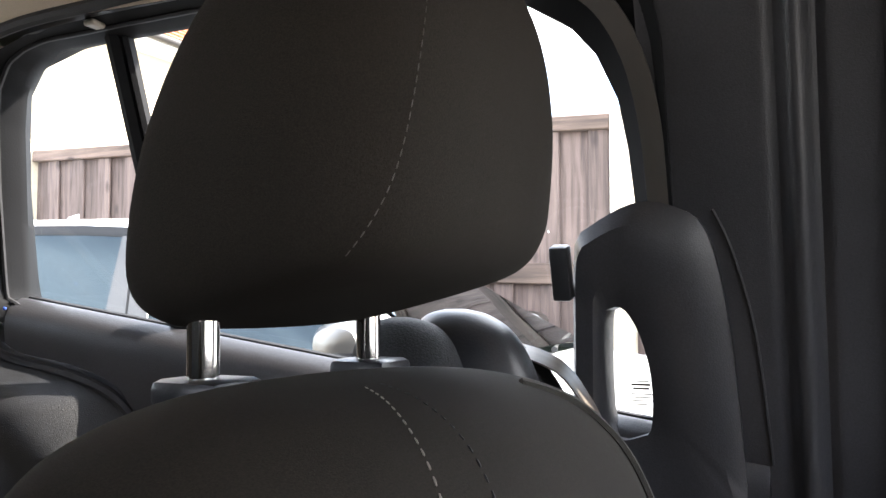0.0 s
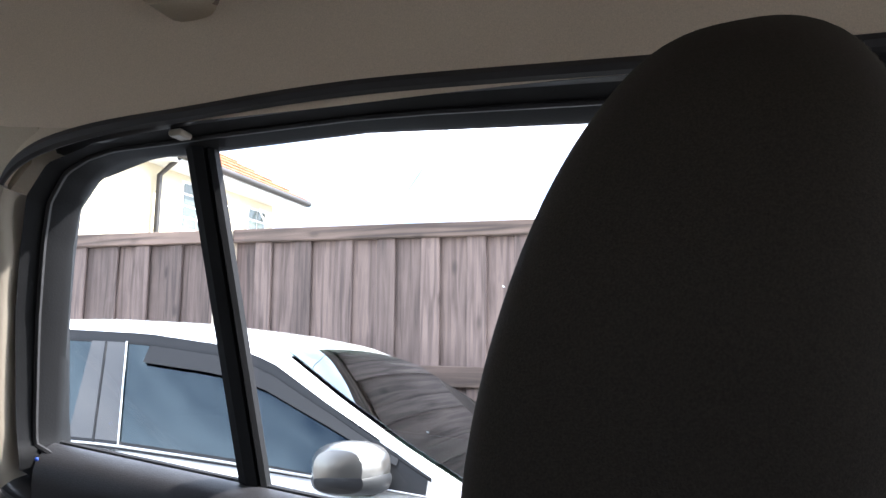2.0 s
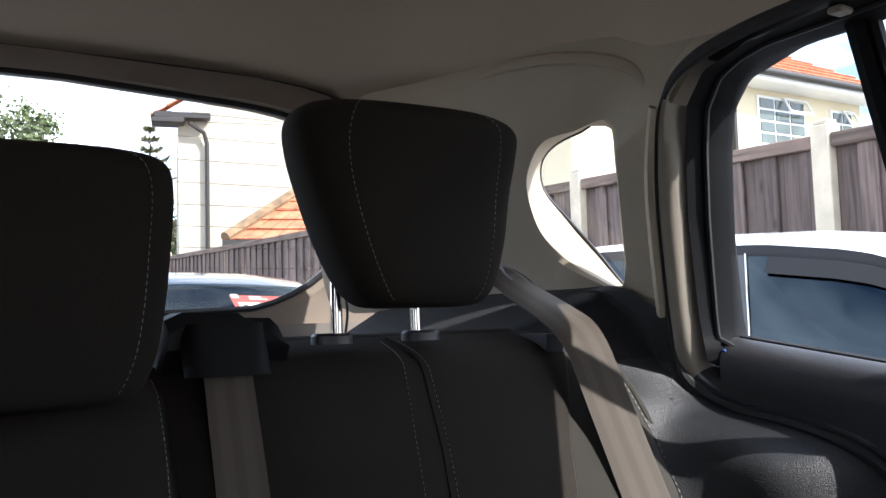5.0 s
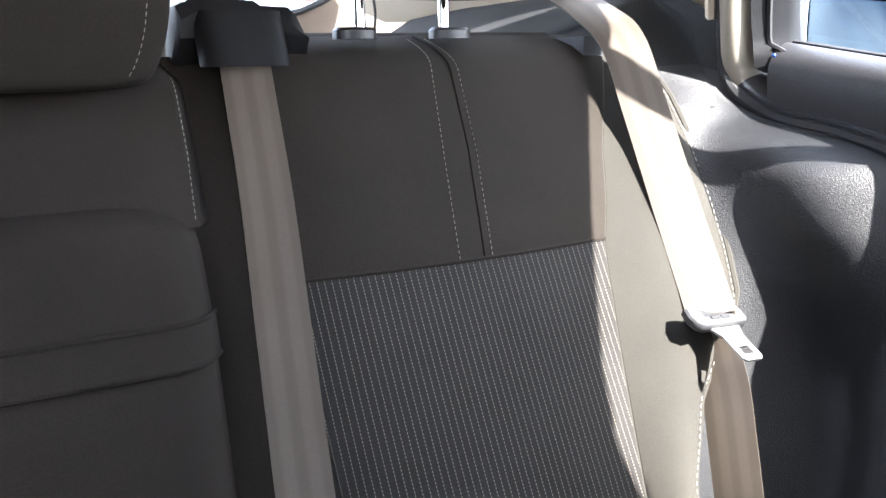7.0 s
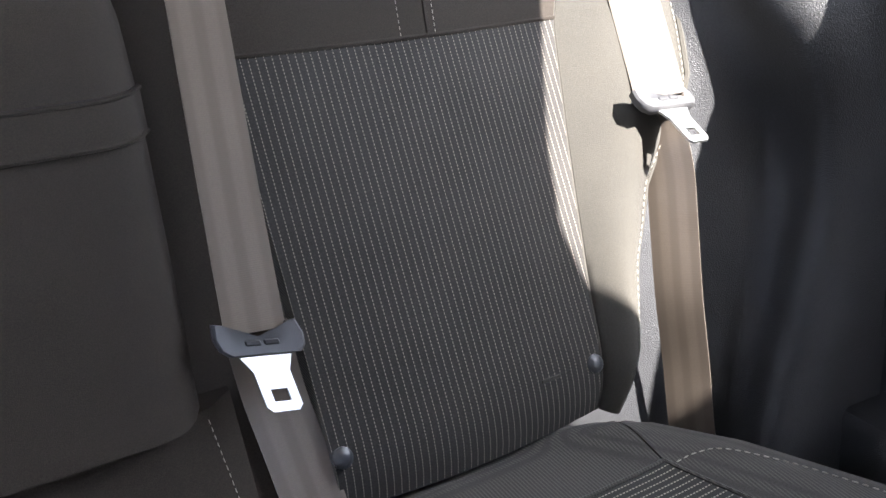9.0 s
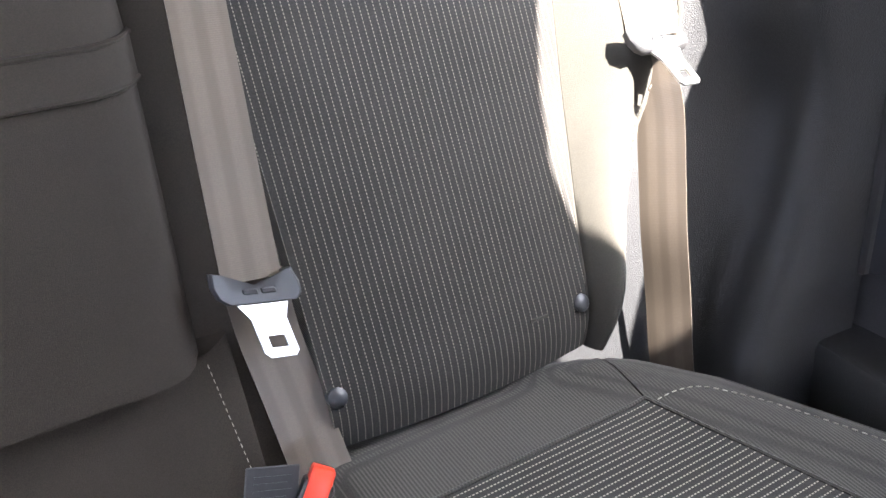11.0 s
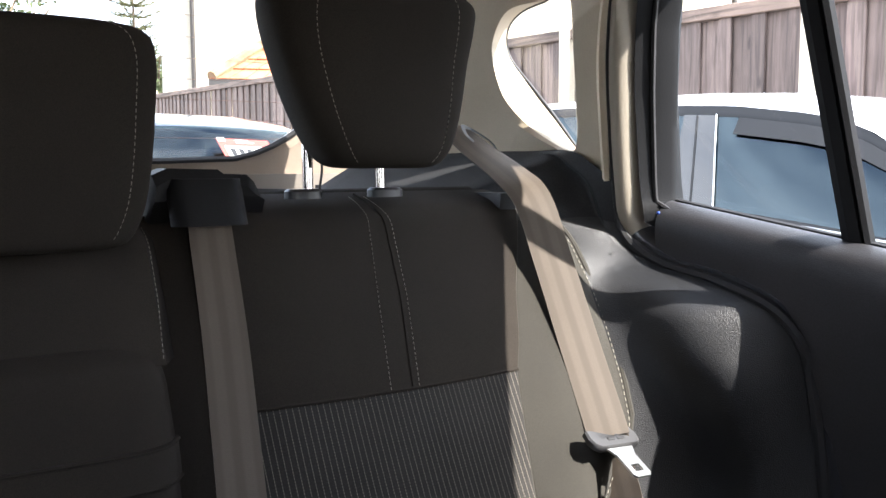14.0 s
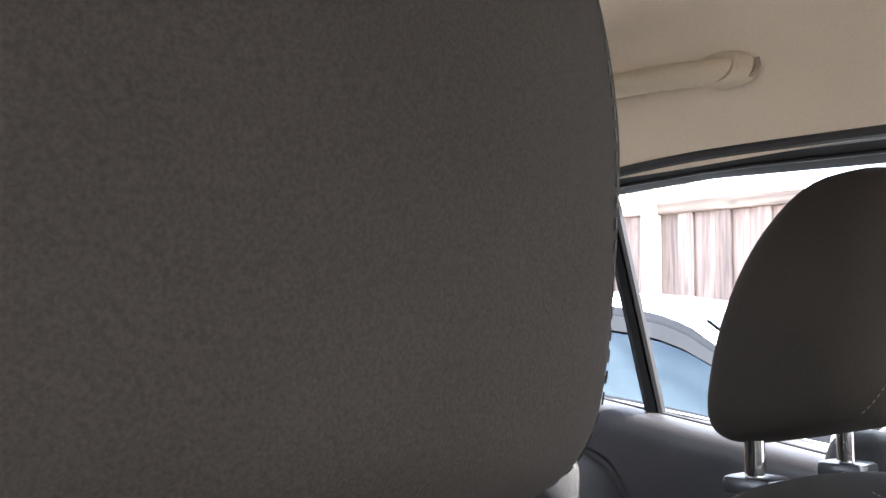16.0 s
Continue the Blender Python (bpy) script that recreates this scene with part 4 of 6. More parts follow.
REAR_HR = fine([(1.148, 0.932, 0.045, 0.024, 2.6), (1.152, 0.932, 0.064, 0.038, 3.0), (1.170, 0.930, 0.080, 0.046, 3.4), (1.21, 0.928, 0.096, 0.049, 3.6), (1.26, 0.924, 0.109, 0.050, 3.6), (1.295, 0.916, 0.117, 0.053, 3.4), (1.319, 0.908, 0.118, 0.054, 2.9), (1.333, 0.908, 0.101, 0.042, 2.6), (1.339, 0.910, 0.07, 0.022, 2.4)])
seams = [[on_oval(0.338, s, t) for s in REAR_HR[6:38]] for t in (math.radians(-122), math.radians(-58))]
headrest("headrest", 0.338, 1.0, 1.128, 0.092, REAR_HR, FABRIC, "charcoal cloth head restraint raised on chrome posts", back, seam=seams, rise=0.11, lean=-0.026, post_x=0.327)
MID_HR = fine([(1.076, 0.930, 0.06, 0.028, 2.8), (1.082, 0.930, 0.088, 0.042, 3.4), (1.110, 0.928, 0.102, 0.048, 4.0), (1.15, 0.925, 0.109, 0.050, 4.2), (1.20, 0.920, 0.113, 0.050, 4.2), (1.245, 0.914, 0.114, 0.049, 4.2), (1.268, 0.911, 0.108, 0.042, 3.6), (1.277, 0.911, 0.085, 0.028, 3.0), (1.279, 0.912, 0.05, 0.012, 2.6)])
seams = [[on_oval(-0.022, s, t) for s in MID_HR[6:38]] for t in (math.radians(-122), math.radians(-52))]


# middle backrest with the folded armrest


def back_mid(x, z):
    t = max(0.0, (x - 0.085) / 0.02)
    y = by(z) - 0.012 + 0.03 * min(1, t) ** 2
    if z > 1.07:
        y += 0.05 * ((z - 1.07) / 0.03) ** 2
    return (x, y, z)


middle = thing("rear_bench", (-0.03, 0.75, 0.33), "charcoal cloth middle place of the rear bench with folded armrest", "rear bench")
headrest("headrest", -0.022, 0.975, 1.085, 0.12, MID_HR, FABRIC, "charcoal cloth middle head restraint pushed down", middle, seam=seams, rise=0.08)
part("upper_panel", slab(back_mid, span(-0.18, 0.105, 20), span(0.968, 1.095, 14), (0, 0.06, 0)), FABRIC, middle)
part("recess", slab(lambda x, z: (x, by(z) + 0.022, z), span(-0.19, 0.16, 10), span(0.52, 1.10, 14), (0, 0.05, 0)), FABRIC, middle)
part("side_stitch", dashes([Vector(back_mid(lerp([(0.973, 0.088), (1.024, 0.093), (1.091, 0.094)], z), z)) for z in span(0.974, 1.09, 34)], 0.0036, 0.0022, 0.00034, (0, -0.002, 0)), THREAD, middle)


def arm(u, z):
    w = lerp([(0.70, 0.074), (0.80, 0.082), (0.91, 0.090), (0.952, 0.0905), (0.966, 0.0885), (0.975, 0.084), (0.982, 0.076), (0.986, 0.066), (0.989, 0.052)], z)
    x = -0.03 + (w + 0.03) * u
    k = abs(u)
    y = by(z) - 0.028 + 0.030 * k ** 10 + (0.018 * ((z - 0.970) / 0.019) ** 2 if z > 0.970 else 0)
    return (x, y, z)


armrest = part("armrest", slab(arm, span(-1, 1, 30), span(0.702, 0.989, 58), (0, 0.03, 0)), FABRIC, middle)


def strap(u, z):
    p = Vector(arm(u, z))
    return p + Vector((0.002 if u > 0.9 else 0, -0.004, 0))


part("pull_strap", slab(strap, span(-1, 1, 24), span(0.877, 0.908, 6), (0, 0.004, 0)), FABRIC, armrest)
for z in (0.8785, 0.9065):
    part("strap_hem", tube([Vector(strap(u, z)) + Vector((0, -0.0005, 0)) for u in span(-1, 1, 24)], 0.0018, 6), FABRIC, armrest)
part("lower_panel", slab(lambda x, z: (x, by(z) - 0.004 + 0.02 * max(0, (x - 0.06) / 0.04) ** 2, z), span(-0.18, 0.10, 14), span(0.53, 0.70, 8), (0, 0.05, 0)), FABRIC, middle)
part("lower_stitch", dashes([(0.076 + 0.012 * ((0.70 - z) / 0.1), by(z) - 0.004, z) for z in span(0.56, 0.698, 20)], 0.0036, 0.0022, 0.00034, (0, -0.002, 0)), THREAD, middle)
hump = thing("belt_housing", (0.155, 0.98, 1.09), "black plastic housing of the middle belt on the backrest", "belt housing")
part("cover", rings([[(0.100 + 0.004 * k, yy + sink, 1.085), (0.102 + 0.003 * k, yy, 1.115), (0.104 + 0.003 * k, yy, 1.142 - 0.012 * k), (0.120, yy, 1.149 - 0.012 * k), (0.172, yy, 1.1475 - 0.012 * k), (0.178, yy, 1.143 - 0.012 * k), (0.203 - 0.002 * k, yy, 1.142 - 0.012 * k), (0.211 - 0.002 * k, yy, 1.134 - 0.012 * k), (0.220, yy, 1.115), (0.224, yy + sink, 1.085)] for k, yy, sink in ((1, 0.974, 0.03), (0, 0.981, 0.028), (0, 1.02, 0), (1, 1.032, 0))]), HOUSING, hump)
part("slot_hood", slab(lambda u, z: (0.157 - 0.02 * (1.135 - z) + 0.039 * u, lerp([(1.062, 0.937), (1.098, 0.958), (1.126, 0.972), (1.14, 0.978)], z) - 0.011 + 0.014 * abs(u) ** 6, z), span(-1, 1, 16), span(1.091, 1.138, 8), (0, 0.006, 0)), HOUSING, hump)
part("slot_lip", block(0.126, 0.186, 0.970, 0.979, 1.122, 1.128, 0.002), RUBBER, hump)
part("backrest", slab(lambda x, z: (x, by(z) + 0.0 + 0.05 * max(0, (-x - 0.5) / 0.1) ** 2, z), span(-0.60, -0.185, 16), span(0.55, 1.11, 14), (0, 0.10, 0)), FABRIC, middle)

# ---- rear cushion ----


def cush_edge(y):
    return lerp([(0.28, 0.650), (0.35, 0.625), (0.43, 0.592), (0.487, 0.566), (0.599, 0.508), (0.658, 0.462), (0.694, 0.418), (0.74, 0.36)], y)


def rib_edge(y):
    return lerp([(0.28, 0.515), (0.431, 0.474), (0.520, 0.443), (0.612, 0.410), (0.70, 0.4145)], y)


def cushion(x, y):
    z = 0.600 - 0.02 * max(0, 0.62 - y) ** 2 - 2.0 * max(0, 0.40 - y) ** 2
    e = cush_edge(y) - x
    z -= 0.030 * max(0.0, 1 - e / 0.030) ** 2.2
    z += 0.007 * math.exp(-((e - 0.055) / 0.03) ** 2)
    if y > 0.66:
        z -= 7.2 * (y - 0.66) ** 2
    z -= 0.008 * math.exp(-((x - 0.13) / 0.012) ** 2)
    return (x, y, z)


def between(a, b):
    """Cushion top between two edges, each a function of y."""
    return lambda k, y: cushion(a(y) + (b(y) - a(y)) * k, y)


cush = part("cushion_base", block(-0.60, 0.54, 0.30, 0.70, 0.34, 0.50, 0.02), PLASTIC, back)
part("twill_band", slab(between(lambda y: 0.115, lambda y: rib_edge(y) - 0.0008), span(0, 1, 30), span(0.6115, 0.74, 12), (0, 0, -0.12)), TWILL, cush)
part("ribbed_centre", slab(between(lambda y: 0.165, lambda y: rib_edge(y) - 0.0008), span(0, 1, 24), span(0.30, 0.6105, 24), (0, 0, -0.12)), STRIPES_FLAT, cush, "ribbed dark cloth with pale lines")
part("side_bolster", slab(between(lambda y: rib_edge(y) + 0.0008, cush_edge), span(0, 1, 24), span(0.28, 0.697, 30), (0, 0, -0.14)), TWILL, cush)
part("inner_bolster", slab(cushion, span(-0.60, 0.164, 24), span(0.28, 0.6105, 20), (0, 0, -0.13)), TWILL, cush)
part("inner_band", slab(cushion, span(-0.60, 0.1145, 24), span(0.6115, 0.70, 6), (0, 0, -0.13)), TWILL, cush)
part("bolster_stitch", dashes([Vector(cushion(p.x, p.y)) for p in spline([(0.417, 0.603, 0), (0.434, 0.601, 0), (0.456, 0.592, 0), (0.478, 0.568, 0), (0.500, 0.535, 0), (0.534, 0.469, 0), (0.575, 0.38, 0)], 8)], 0.0045, 0.003, 0.0007, (0, 0, 0.001)), THREAD, cush)
part("centre_piping", tube([Vector(cushion(x, 0.611)) + Vector((0, 0, 0.0005)) for x in span(0.165, 0.409, 20)] + [Vector(cushion(rib_edge(y), y)) for y in span(0.61, 0.32, 16)], 0.0022, 6), TWILL, cush)
part("edge_piping", tube([Vector(cushion(cush_edge(y) - 0.014, y)) for y in span(0.69, 0.30, 30)], 0.0022, 6), TWILL, cush)

# ---- seat belts ----


def tongue(parent, c, u, down, out, wide=0.88):
    """Black bar with a steel tongue. u: across, down: along the belt, out: off the seat."""
    u, down, out = Vector(u).normalized(), Vector(down).normalized(), Vector(out).normalized()
    m = Matrix((u.to_4d(), down.to_4d(), out.to_4d(), Vector((0, 0, 0, 1)))).transposed()
    m.translation = Vector(c)
    for i in range(3):
        m[3][i] = 0
    outline = [(-0.036, -0.014), (-0.029, -0.013), (-0.026, -0.003), (-0.024, 0.000), (0.024, 0.000), (0.026, -0.003), (0.029, -0.013), (0.036, -0.014), (0.039, -0.003), (0.037, 0.006), (0.031, 0.011), (-0.030, 0.011), (-0.037, 0.006), (-0.039, -0.003)]
    n = len(outline)
    loops = [[(x * g * wide, y * g, z) for x, y in outline] for g, z in ((0.94, -0.005), (1, -0.003), (1, 0.003), (0.94, 0.005))]
    plate = part("tongue_bar", moved(rings(loops), m), material("belt_bar", (0.055, 0.055, 0.058), 0.4, vary=0.08) if "belt_bar" not in bpy.data.materials else bpy.data.materials["belt_bar"], parent, "black plastic tongue bar")
    for x0 in (-0.013, 0.0):
        part("bar_slot", moved(block(x0 + 0.001, x0 + 0.012, -0.0005, 0.004, 0.001, 0.0062, 0.001, 1), m), RUBBER, plate)
    steel = [(-0.018, 0.012), (0.018, 0.012), (0.0125, 0.024), (0.0125, 0.050), (0.009, 0.054), (-0.009, 0.054), (-0.0125, 0.050), (-0.0125, 0.024)]
    hole = [(-0.006, 0.037), (0.006, 0.037), (0.006, 0.0375), (0.006, 0.046), (0.0055, 0.0465), (-0.0055, 0.0465), (-0.006, 0.046), (-0.006, 0.0375)]
    loops = [[(x, y, z) for x, y in hole] if i in (0, 3) else [(x, y, z) for x, y in steel] for i, z in ((0, -0.0012), (1, -0.0012), (2, 0.0012), (3, 0.0012))]
    part("tongue_blade", moved(rings(loops, wrap=True), m), STEEL, parent, "bare steel tongue with a square hole", 20)
    return plate


lbelt = thing("seat_belt", (0.55, 0.9, 0.5), "grey seat belt hanging over the outer seat bolster", "seat belt")
w = Vector((0.87, -0.46, 0.18))
w2 = Vector((0.93, 0.25, 0.20))
path = spline([(0.548, 1.12, 1.205), (0.548, 1.055, 1.172), (0.550, 0.985, 1.140), (0.554, 0.940, 1.108), (0.557, 0.904, 1.038), (0.552, 0.852, 0.953), (0.544, 0.798, 0.873), (0.540, 0.782, 0.852)], 6)
wide = [w2.lerp(w, min(1, i / 16)) for i in range(len(path))]
webbing("webbing", lbelt, path, wide)
webbing("lower_webbing", lbelt, spline([(0.541, 0.785, 0.850), (0.551, 0.786, 0.815), (0.553, 0.772, 0.777), (0.550, 0.757, 0.729), (0.547, 0.738, 0.662), (0.552, 0.722, 0.588), (0.555, 0.708, 0.523), (0.565, 0.696, 0.453)], 6), [Vector((0.87, -0.46, 0.18)).lerp(Vector((0.50, -0.86, 0.10)), min(1, i / 9)) for i in range(43)])
tongue(lbelt, (0.541, 0.777, 0.849), (1.0, 0.0, -0.06), (0.04, -0.86, -0.50), (0.06, -0.50, 0.86))

cbelt = thing("seat_belt", (0.13, 0.85, 0.6), "grey seat belt hanging down the middle of the backrest", "seat belt")
cpath = spline([(0.157, 0.974, 1.126), (0.156, 0.958, 1.098), (0.154, 0.937, 1.062), (0.147, 0.885, 0.985), (0.137, 0.828, 0.89), (0.127, 0.772, 0.80), (0.121, 0.738, 0.752)], 6)
webbing("webbing", cbelt, [p + Vector((-0.002, 0, 0)) for p in cpath], (0.98, -0.12, 0.06), 0.043)
webbing("lower_webbing", cbelt, spline([(0.121, 0.742, 0.752), (0.128, 0.742, 0.70), (0.135, 0.722, 0.65), (0.140, 0.690, 0.60), (0.143, 0.670, 0.57)], 6), (0.98, -0.1, 0.0))
tongue(cbelt, (0.119, 0.731, 0.749), (0.97, -0.20, -0.10), (0.12, -0.46, -0.88), (0.0, -0.86, 0.45), 0.80)

buckle = thing("belt_buckle", (0.148, 0.63, 0.60), "black belt buckle with a red release button", "buckle")
bm_ = Matrix.Translation((0.114, 0.645, 0.618)) @ Euler((radians(-38), radians(20), radians(-35))).to_matrix().to_4x4()
part("housing", block(-0.012, 0.012, -0.012, 0.012, -0.075, 0.014, 0.004, 2, bm_), BLACK, buckle)
part("release_button", block(-0.009, 0.009, -0.0135, 0.008, -0.008, 0.024, 0.003, 2, bm_), RED, buckle, "red release button")
part("blade_slot", block(-0.007, 0.007, 0.001, 0.004, 0.0238, 0.0244, 0, 1, bm_), RUBBER, buckle)
tagm = Matrix.Translation((0.086, 0.652, 0.634)) @ Euler((radians(-25), radians(18), radians(-6))).to_matrix().to_4x4()
part("fabric_tag", block(-0.020, 0.020, -0.001, 0.001, -0.050, 0.018, 0.0008, 1, tagm), RUBBER, buckle)
for i in range(6):
    part("tag_line", block(-0.014, 0.014 - 0.003 * (i % 2), -0.0016, -0.0011, 0.010 - i * 0.005, 0.0114 - i * 0.005, 0, 1, tagm), PLASTIC, buckle)

# ---- front seats ----


def front_seat(cx, dy, dz, out, label, shift=0.0, low=0.0):
    """out: +1 or -1, the side of the belt guide."""
    seat = thing("car_seat", (cx, dy, 0.33), label, "car seat", "front seats")
    sec = fine([(0.50, dy - 0.06, 0.255, 0.080, 3.0), (0.70, dy + 0.00, 0.256, 0.085, 3.0), (0.85, dy + 0.055, 0.256, 0.090, 3.0), (0.94, dy + 0.088, 0.240, 0.094, 2.8), (1.00 + dz, dy + 0.110, 0.226, 0.096, 2.6), (1.030 + dz, dy + 0.122, 0.206, 0.090, 2.4), (1.047 + dz, dy + 0.130, 0.176, 0.078, 2.3), (1.058 + dz, dy + 0.138, 0.125, 0.056, 2.2), (1.062 + dz, dy + 0.142, 0.07, 0.026, 2.0)], 5)
    part("backrest", rings([oval((cx + shift, y, z), (1, 0, 0), (0, 1, 0), a, b, n, 56) for z, y, a, b, n in sec]), FABRIC, seat)
    part("shoulder_piping", tube([on_oval(cx + shift, s, math.radians(-58 if out > 0 else -122), 1.012) for s in sec[16:34]], 0.003, 6), BOLSTER, seat)
    cs = [(-0.45, 0.52), (-0.40, 0.56), (-0.20, 0.565), (0.0, 0.55), (0.06, 0.53)]
    part("cushion", rings([oval((cx, dy + y, 0.46), (1, 0, 0), (0, 0, 1), 0.245, z - 0.46, 3.5, 36) for y, z in cs]), FABRIC, seat)
    part("base", block(cx - 0.2, cx + 0.2, dy - 0.38, dy + 0.02, 0.33, 0.44, 0.02), PLASTIC, seat)
    for t0, thread in ((-115, THREAD), (-105, RUBBER)):
        line = [on_oval(cx + shift, s, math.radians(t0 if out > 0 else -180 - t0)) for s in sec[14:40]]
        part("seam_stitch", dashes(line, 0.0042, 0.0036, 0.00055), thread, seat)
    hs = fine([(1.100 + dz - low, dy + 0.160, 0.083, 0.057, 3.0), (1.106 + dz - low, dy + 0.159, 0.112, 0.075, 3.6), (1.122 + dz - low, dy + 0.160, 0.126, 0.087, 3.8), (1.15 + dz, dy + 0.158, 0.131, 0.089, 3.8), (1.20 + dz, dy + 0.151, 0.130, 0.085, 3.6), (1.250 + dz, dy + 0.143, 0.118, 0.075, 3.2), (1.288 + dz, dy + 0.137, 0.097, 0.059, 2.8), (1.312 + dz, dy + 0.134, 0.067, 0.042, 2.5), (1.323 + dz, dy + 0.132, 0.030, 0.019, 2.2)])
    line = [on_oval(cx, s, math.radians((-122 - 26 * max(0, 1 - i / 16) ** 2) if out > 0 else (-52 + 20 * max(0, 1 - i / 16) ** 2)), shear=0.25) for i, s in enumerate(hs[6:38])]
    hr = headrest("headrest", cx, dy + 0.205, 1.060 + dz, 0.166, hs, FABRIC, "thick charcoal cloth head restraint", seat, seam=[line], post_r=0.0085, bezels=False, shear=0.25, thread=DARKTHREAD if out > 0 else RUBBER)
    for s in (-1, 1):
        x = cx + s * 0.083
        part("post_guide", block(x - 0.016, x + 0.026, dy + 0.184, dy + 0.228, 1.046 + dz, 1.062 + dz, 0.005, 2), BLACK, seat)
    gx = cx + out * 0.172
    dome = fine([(0.90, dy + 0.165, 0.048, 0.058, 2.4), (1.00, dy + 0.170, 0.048, 0.058, 2.4), (1.045 + dz, dy + 0.175, 0.044, 0.053, 2.3), (1.075 + dz, dy + 0.180, 0.034, 0.042, 2.2), (1.090 + dz, dy + 0.184, 0.020, 0.026, 2.1), (1.095 + dz, dy + 0.186, 0.006, 0.008, 2.0)], 5)
    guide = part("belt_guide", rings([oval((gx + out * 0.012, y, z), (1, 0, 0), (0, 1, 0), a, b, n, 32) for z, y, a, b, n in dome]), BLACK, seat)
    part("guide_cover", rings([oval((gx - out * 0.024, y + 0.030, z - 0.006), (1, 0, 0), (0, 1, 0), a * 0.95, b * 0.95, n, 32) for z, y, a, b, n in dome]), MATT, guide)
    part("guide_arm", tube(spline([(gx + out * 0.020, dy + 0.185, 1.070 + dz), (gx + out * 0.050, dy + 0.170, 1.058 + dz), (gx + out * 0.072, dy + 0.145, 1.035 + dz), (gx + out * 0.080, dy + 0.125, 0.99), (gx + out * 0.075, dy + 0.11, 0.92)], 6), 0.019, 12, flat=0.7), BLACK, guide)
    webbing("guide_webbing", guide, spline([(gx + out * 0.03, dy + 0.19, 1.068 + dz), (gx + out * 0.055, dy + 0.135, 1.058 + dz), (gx + out * 0.060, dy + 0.10, 1.03 + dz), (gx + out * 0.05, dy + 0.06, 0.95), (gx, dy, 0.75)], 5), (0.95, 0.25, 0.15), 0.046)
    return seat


front_seat(0.387, 0.0, 0.0, 1, "charcoal cloth front passenger seat with a raised headrest", -0.042)
front_seat(-0.309, -0.131, 0.02, -1, "charcoal cloth driver seat set further forward", -0.014, 0.012)

# ---- outside: ground, fence ----
solo("ground", ([(-60, -60, 0), (60, -60, 0), (60, 90, 0), (-60, 90, 0)], [(0, 1, 2, 3)]), GROUND, "grey paved drive", "ground", kind="structure")

FX = 3.90


def fence_top(y):
    return 2.02 + 0.03 * (y - 2.9)


def board_mesh(h, half):
    """A feather-edged upright board, base at its origin."""
    return data("board", block(-0.010, 0.010, -half, half, 0, h, 0.005, 1), WOOD)


BOARD, BACK_BOARD = board_mesh(1.66, 0.050), board_mesh(1.66, 0.098)
rng = random.Random(4)
edges = [0.89 - 1.93, 0.89] + [0.99 + 1.93 * k for k in range(1, 9)]
group = "fence bays"
bays = []
for i, y0 in enumerate(edges[:-1]):
    y1 = edges[i + 1]
    top = fence_top((y0 + y1) / 2) - (0.42 if i == 0 else 0)
    bay = thing("fence", (FX, (y0 + y1) / 2, 0), "weathered brown close-boarded timber fence between concrete posts", "fence", group)
    bays.append(bay)
    a, b = y0 + (0.0 if i > 3 else 0.055), y1 - (0.0 if 2 < i < 8 else 0.055)
    slope = Matrix(((1, 0, 0, 0), (0, 1, 0, 0), (0, 0.03, 1, -0.015 * (y0 + y1)), (0, 0, 0, 1)))
    n = 16
    for k in range(n):
        ob = new("board", BACK_BOARD if k % 2 else BOARD)
        ob.parent = bay
        y = a + (b - a) * (k + 0.5) / n
        ob.matrix_parent_inverse = bay.matrix_basis.inverted()
        ob.matrix_basis = Matrix.Translation((FX + (0.012 if k % 2 else -0.012) + rng.uniform(-0.003, 0.003), y, top - 1.70 + 0.03 * (y - (y0 + y1) / 2) + rng.uniform(-0.004, 0.004))) @ Euler((0, 0, radians(rng.uniform(-2.5, 2.5)))).to_matrix().to_4x4()
    part("cap_rail", block(FX - 0.045, FX + 0.035, a, b, top - 0.075, top + rng.uniform(-0.004, 0.006), 0.006, 1, slope), CAPWOOD, bay)
    part("bottom_rail", block(FX - 0.045, FX - 0.018, a, b, top - 0.80, top - 0.70, 0.005, 1, slope), CAPWOOD, bay)
    part("gravel_board", block(FX - 0.02, FX + 0.02, a, b, 0.0, top - 1.72, 0.004, 1), CONCRETE, bay)
    t = fence_top(y1) + (0.075 if i != 0 else 0.02)
    if 2 < i < 8:
        part("post", block(FX + 0.012, FX + 0.09, y1 - 0.05, y1 + 0.05, 0, t - 0.12, 0.006, 1), CAPWOOD, bay, "brown timber post behind the boards")
        continue
    part("post", join(block(FX - 0.055, FX + 0.05, y1 - 0.053, y1 + 0.053, 0, t - 0.03, 0.006, 1), block(FX - 0.048, FX + 0.043, y1 - 0.046, y1 + 0.046, t - 0.032, t, 0.014, 2)), CONCRETE, bay, "pale concrete post")

for y, z, r in ((1.25, 1.42, 0.008), (1.35, 1.655, 0.006), (1.21, 1.27, 0.005)):
    part("paint_fleck", rings([oval((FX - 0.024 - d, y, z), (0, 1, 0), (0, 0.2, 1), r * 0.55 * k, r * 0.7 * k, 2, 10) for d, k in ((-0.02, 1), (0.0, 1), (0.001, 0.5))]), WHITEPVC, bays[1], "white splash on the boards")

# ---- parked cars ----


SILVER = material("silver_mirror_shell", (0.20, 0.19, 0.175), 0.3, metal=0.85, vary=0.05, coat=0.5)


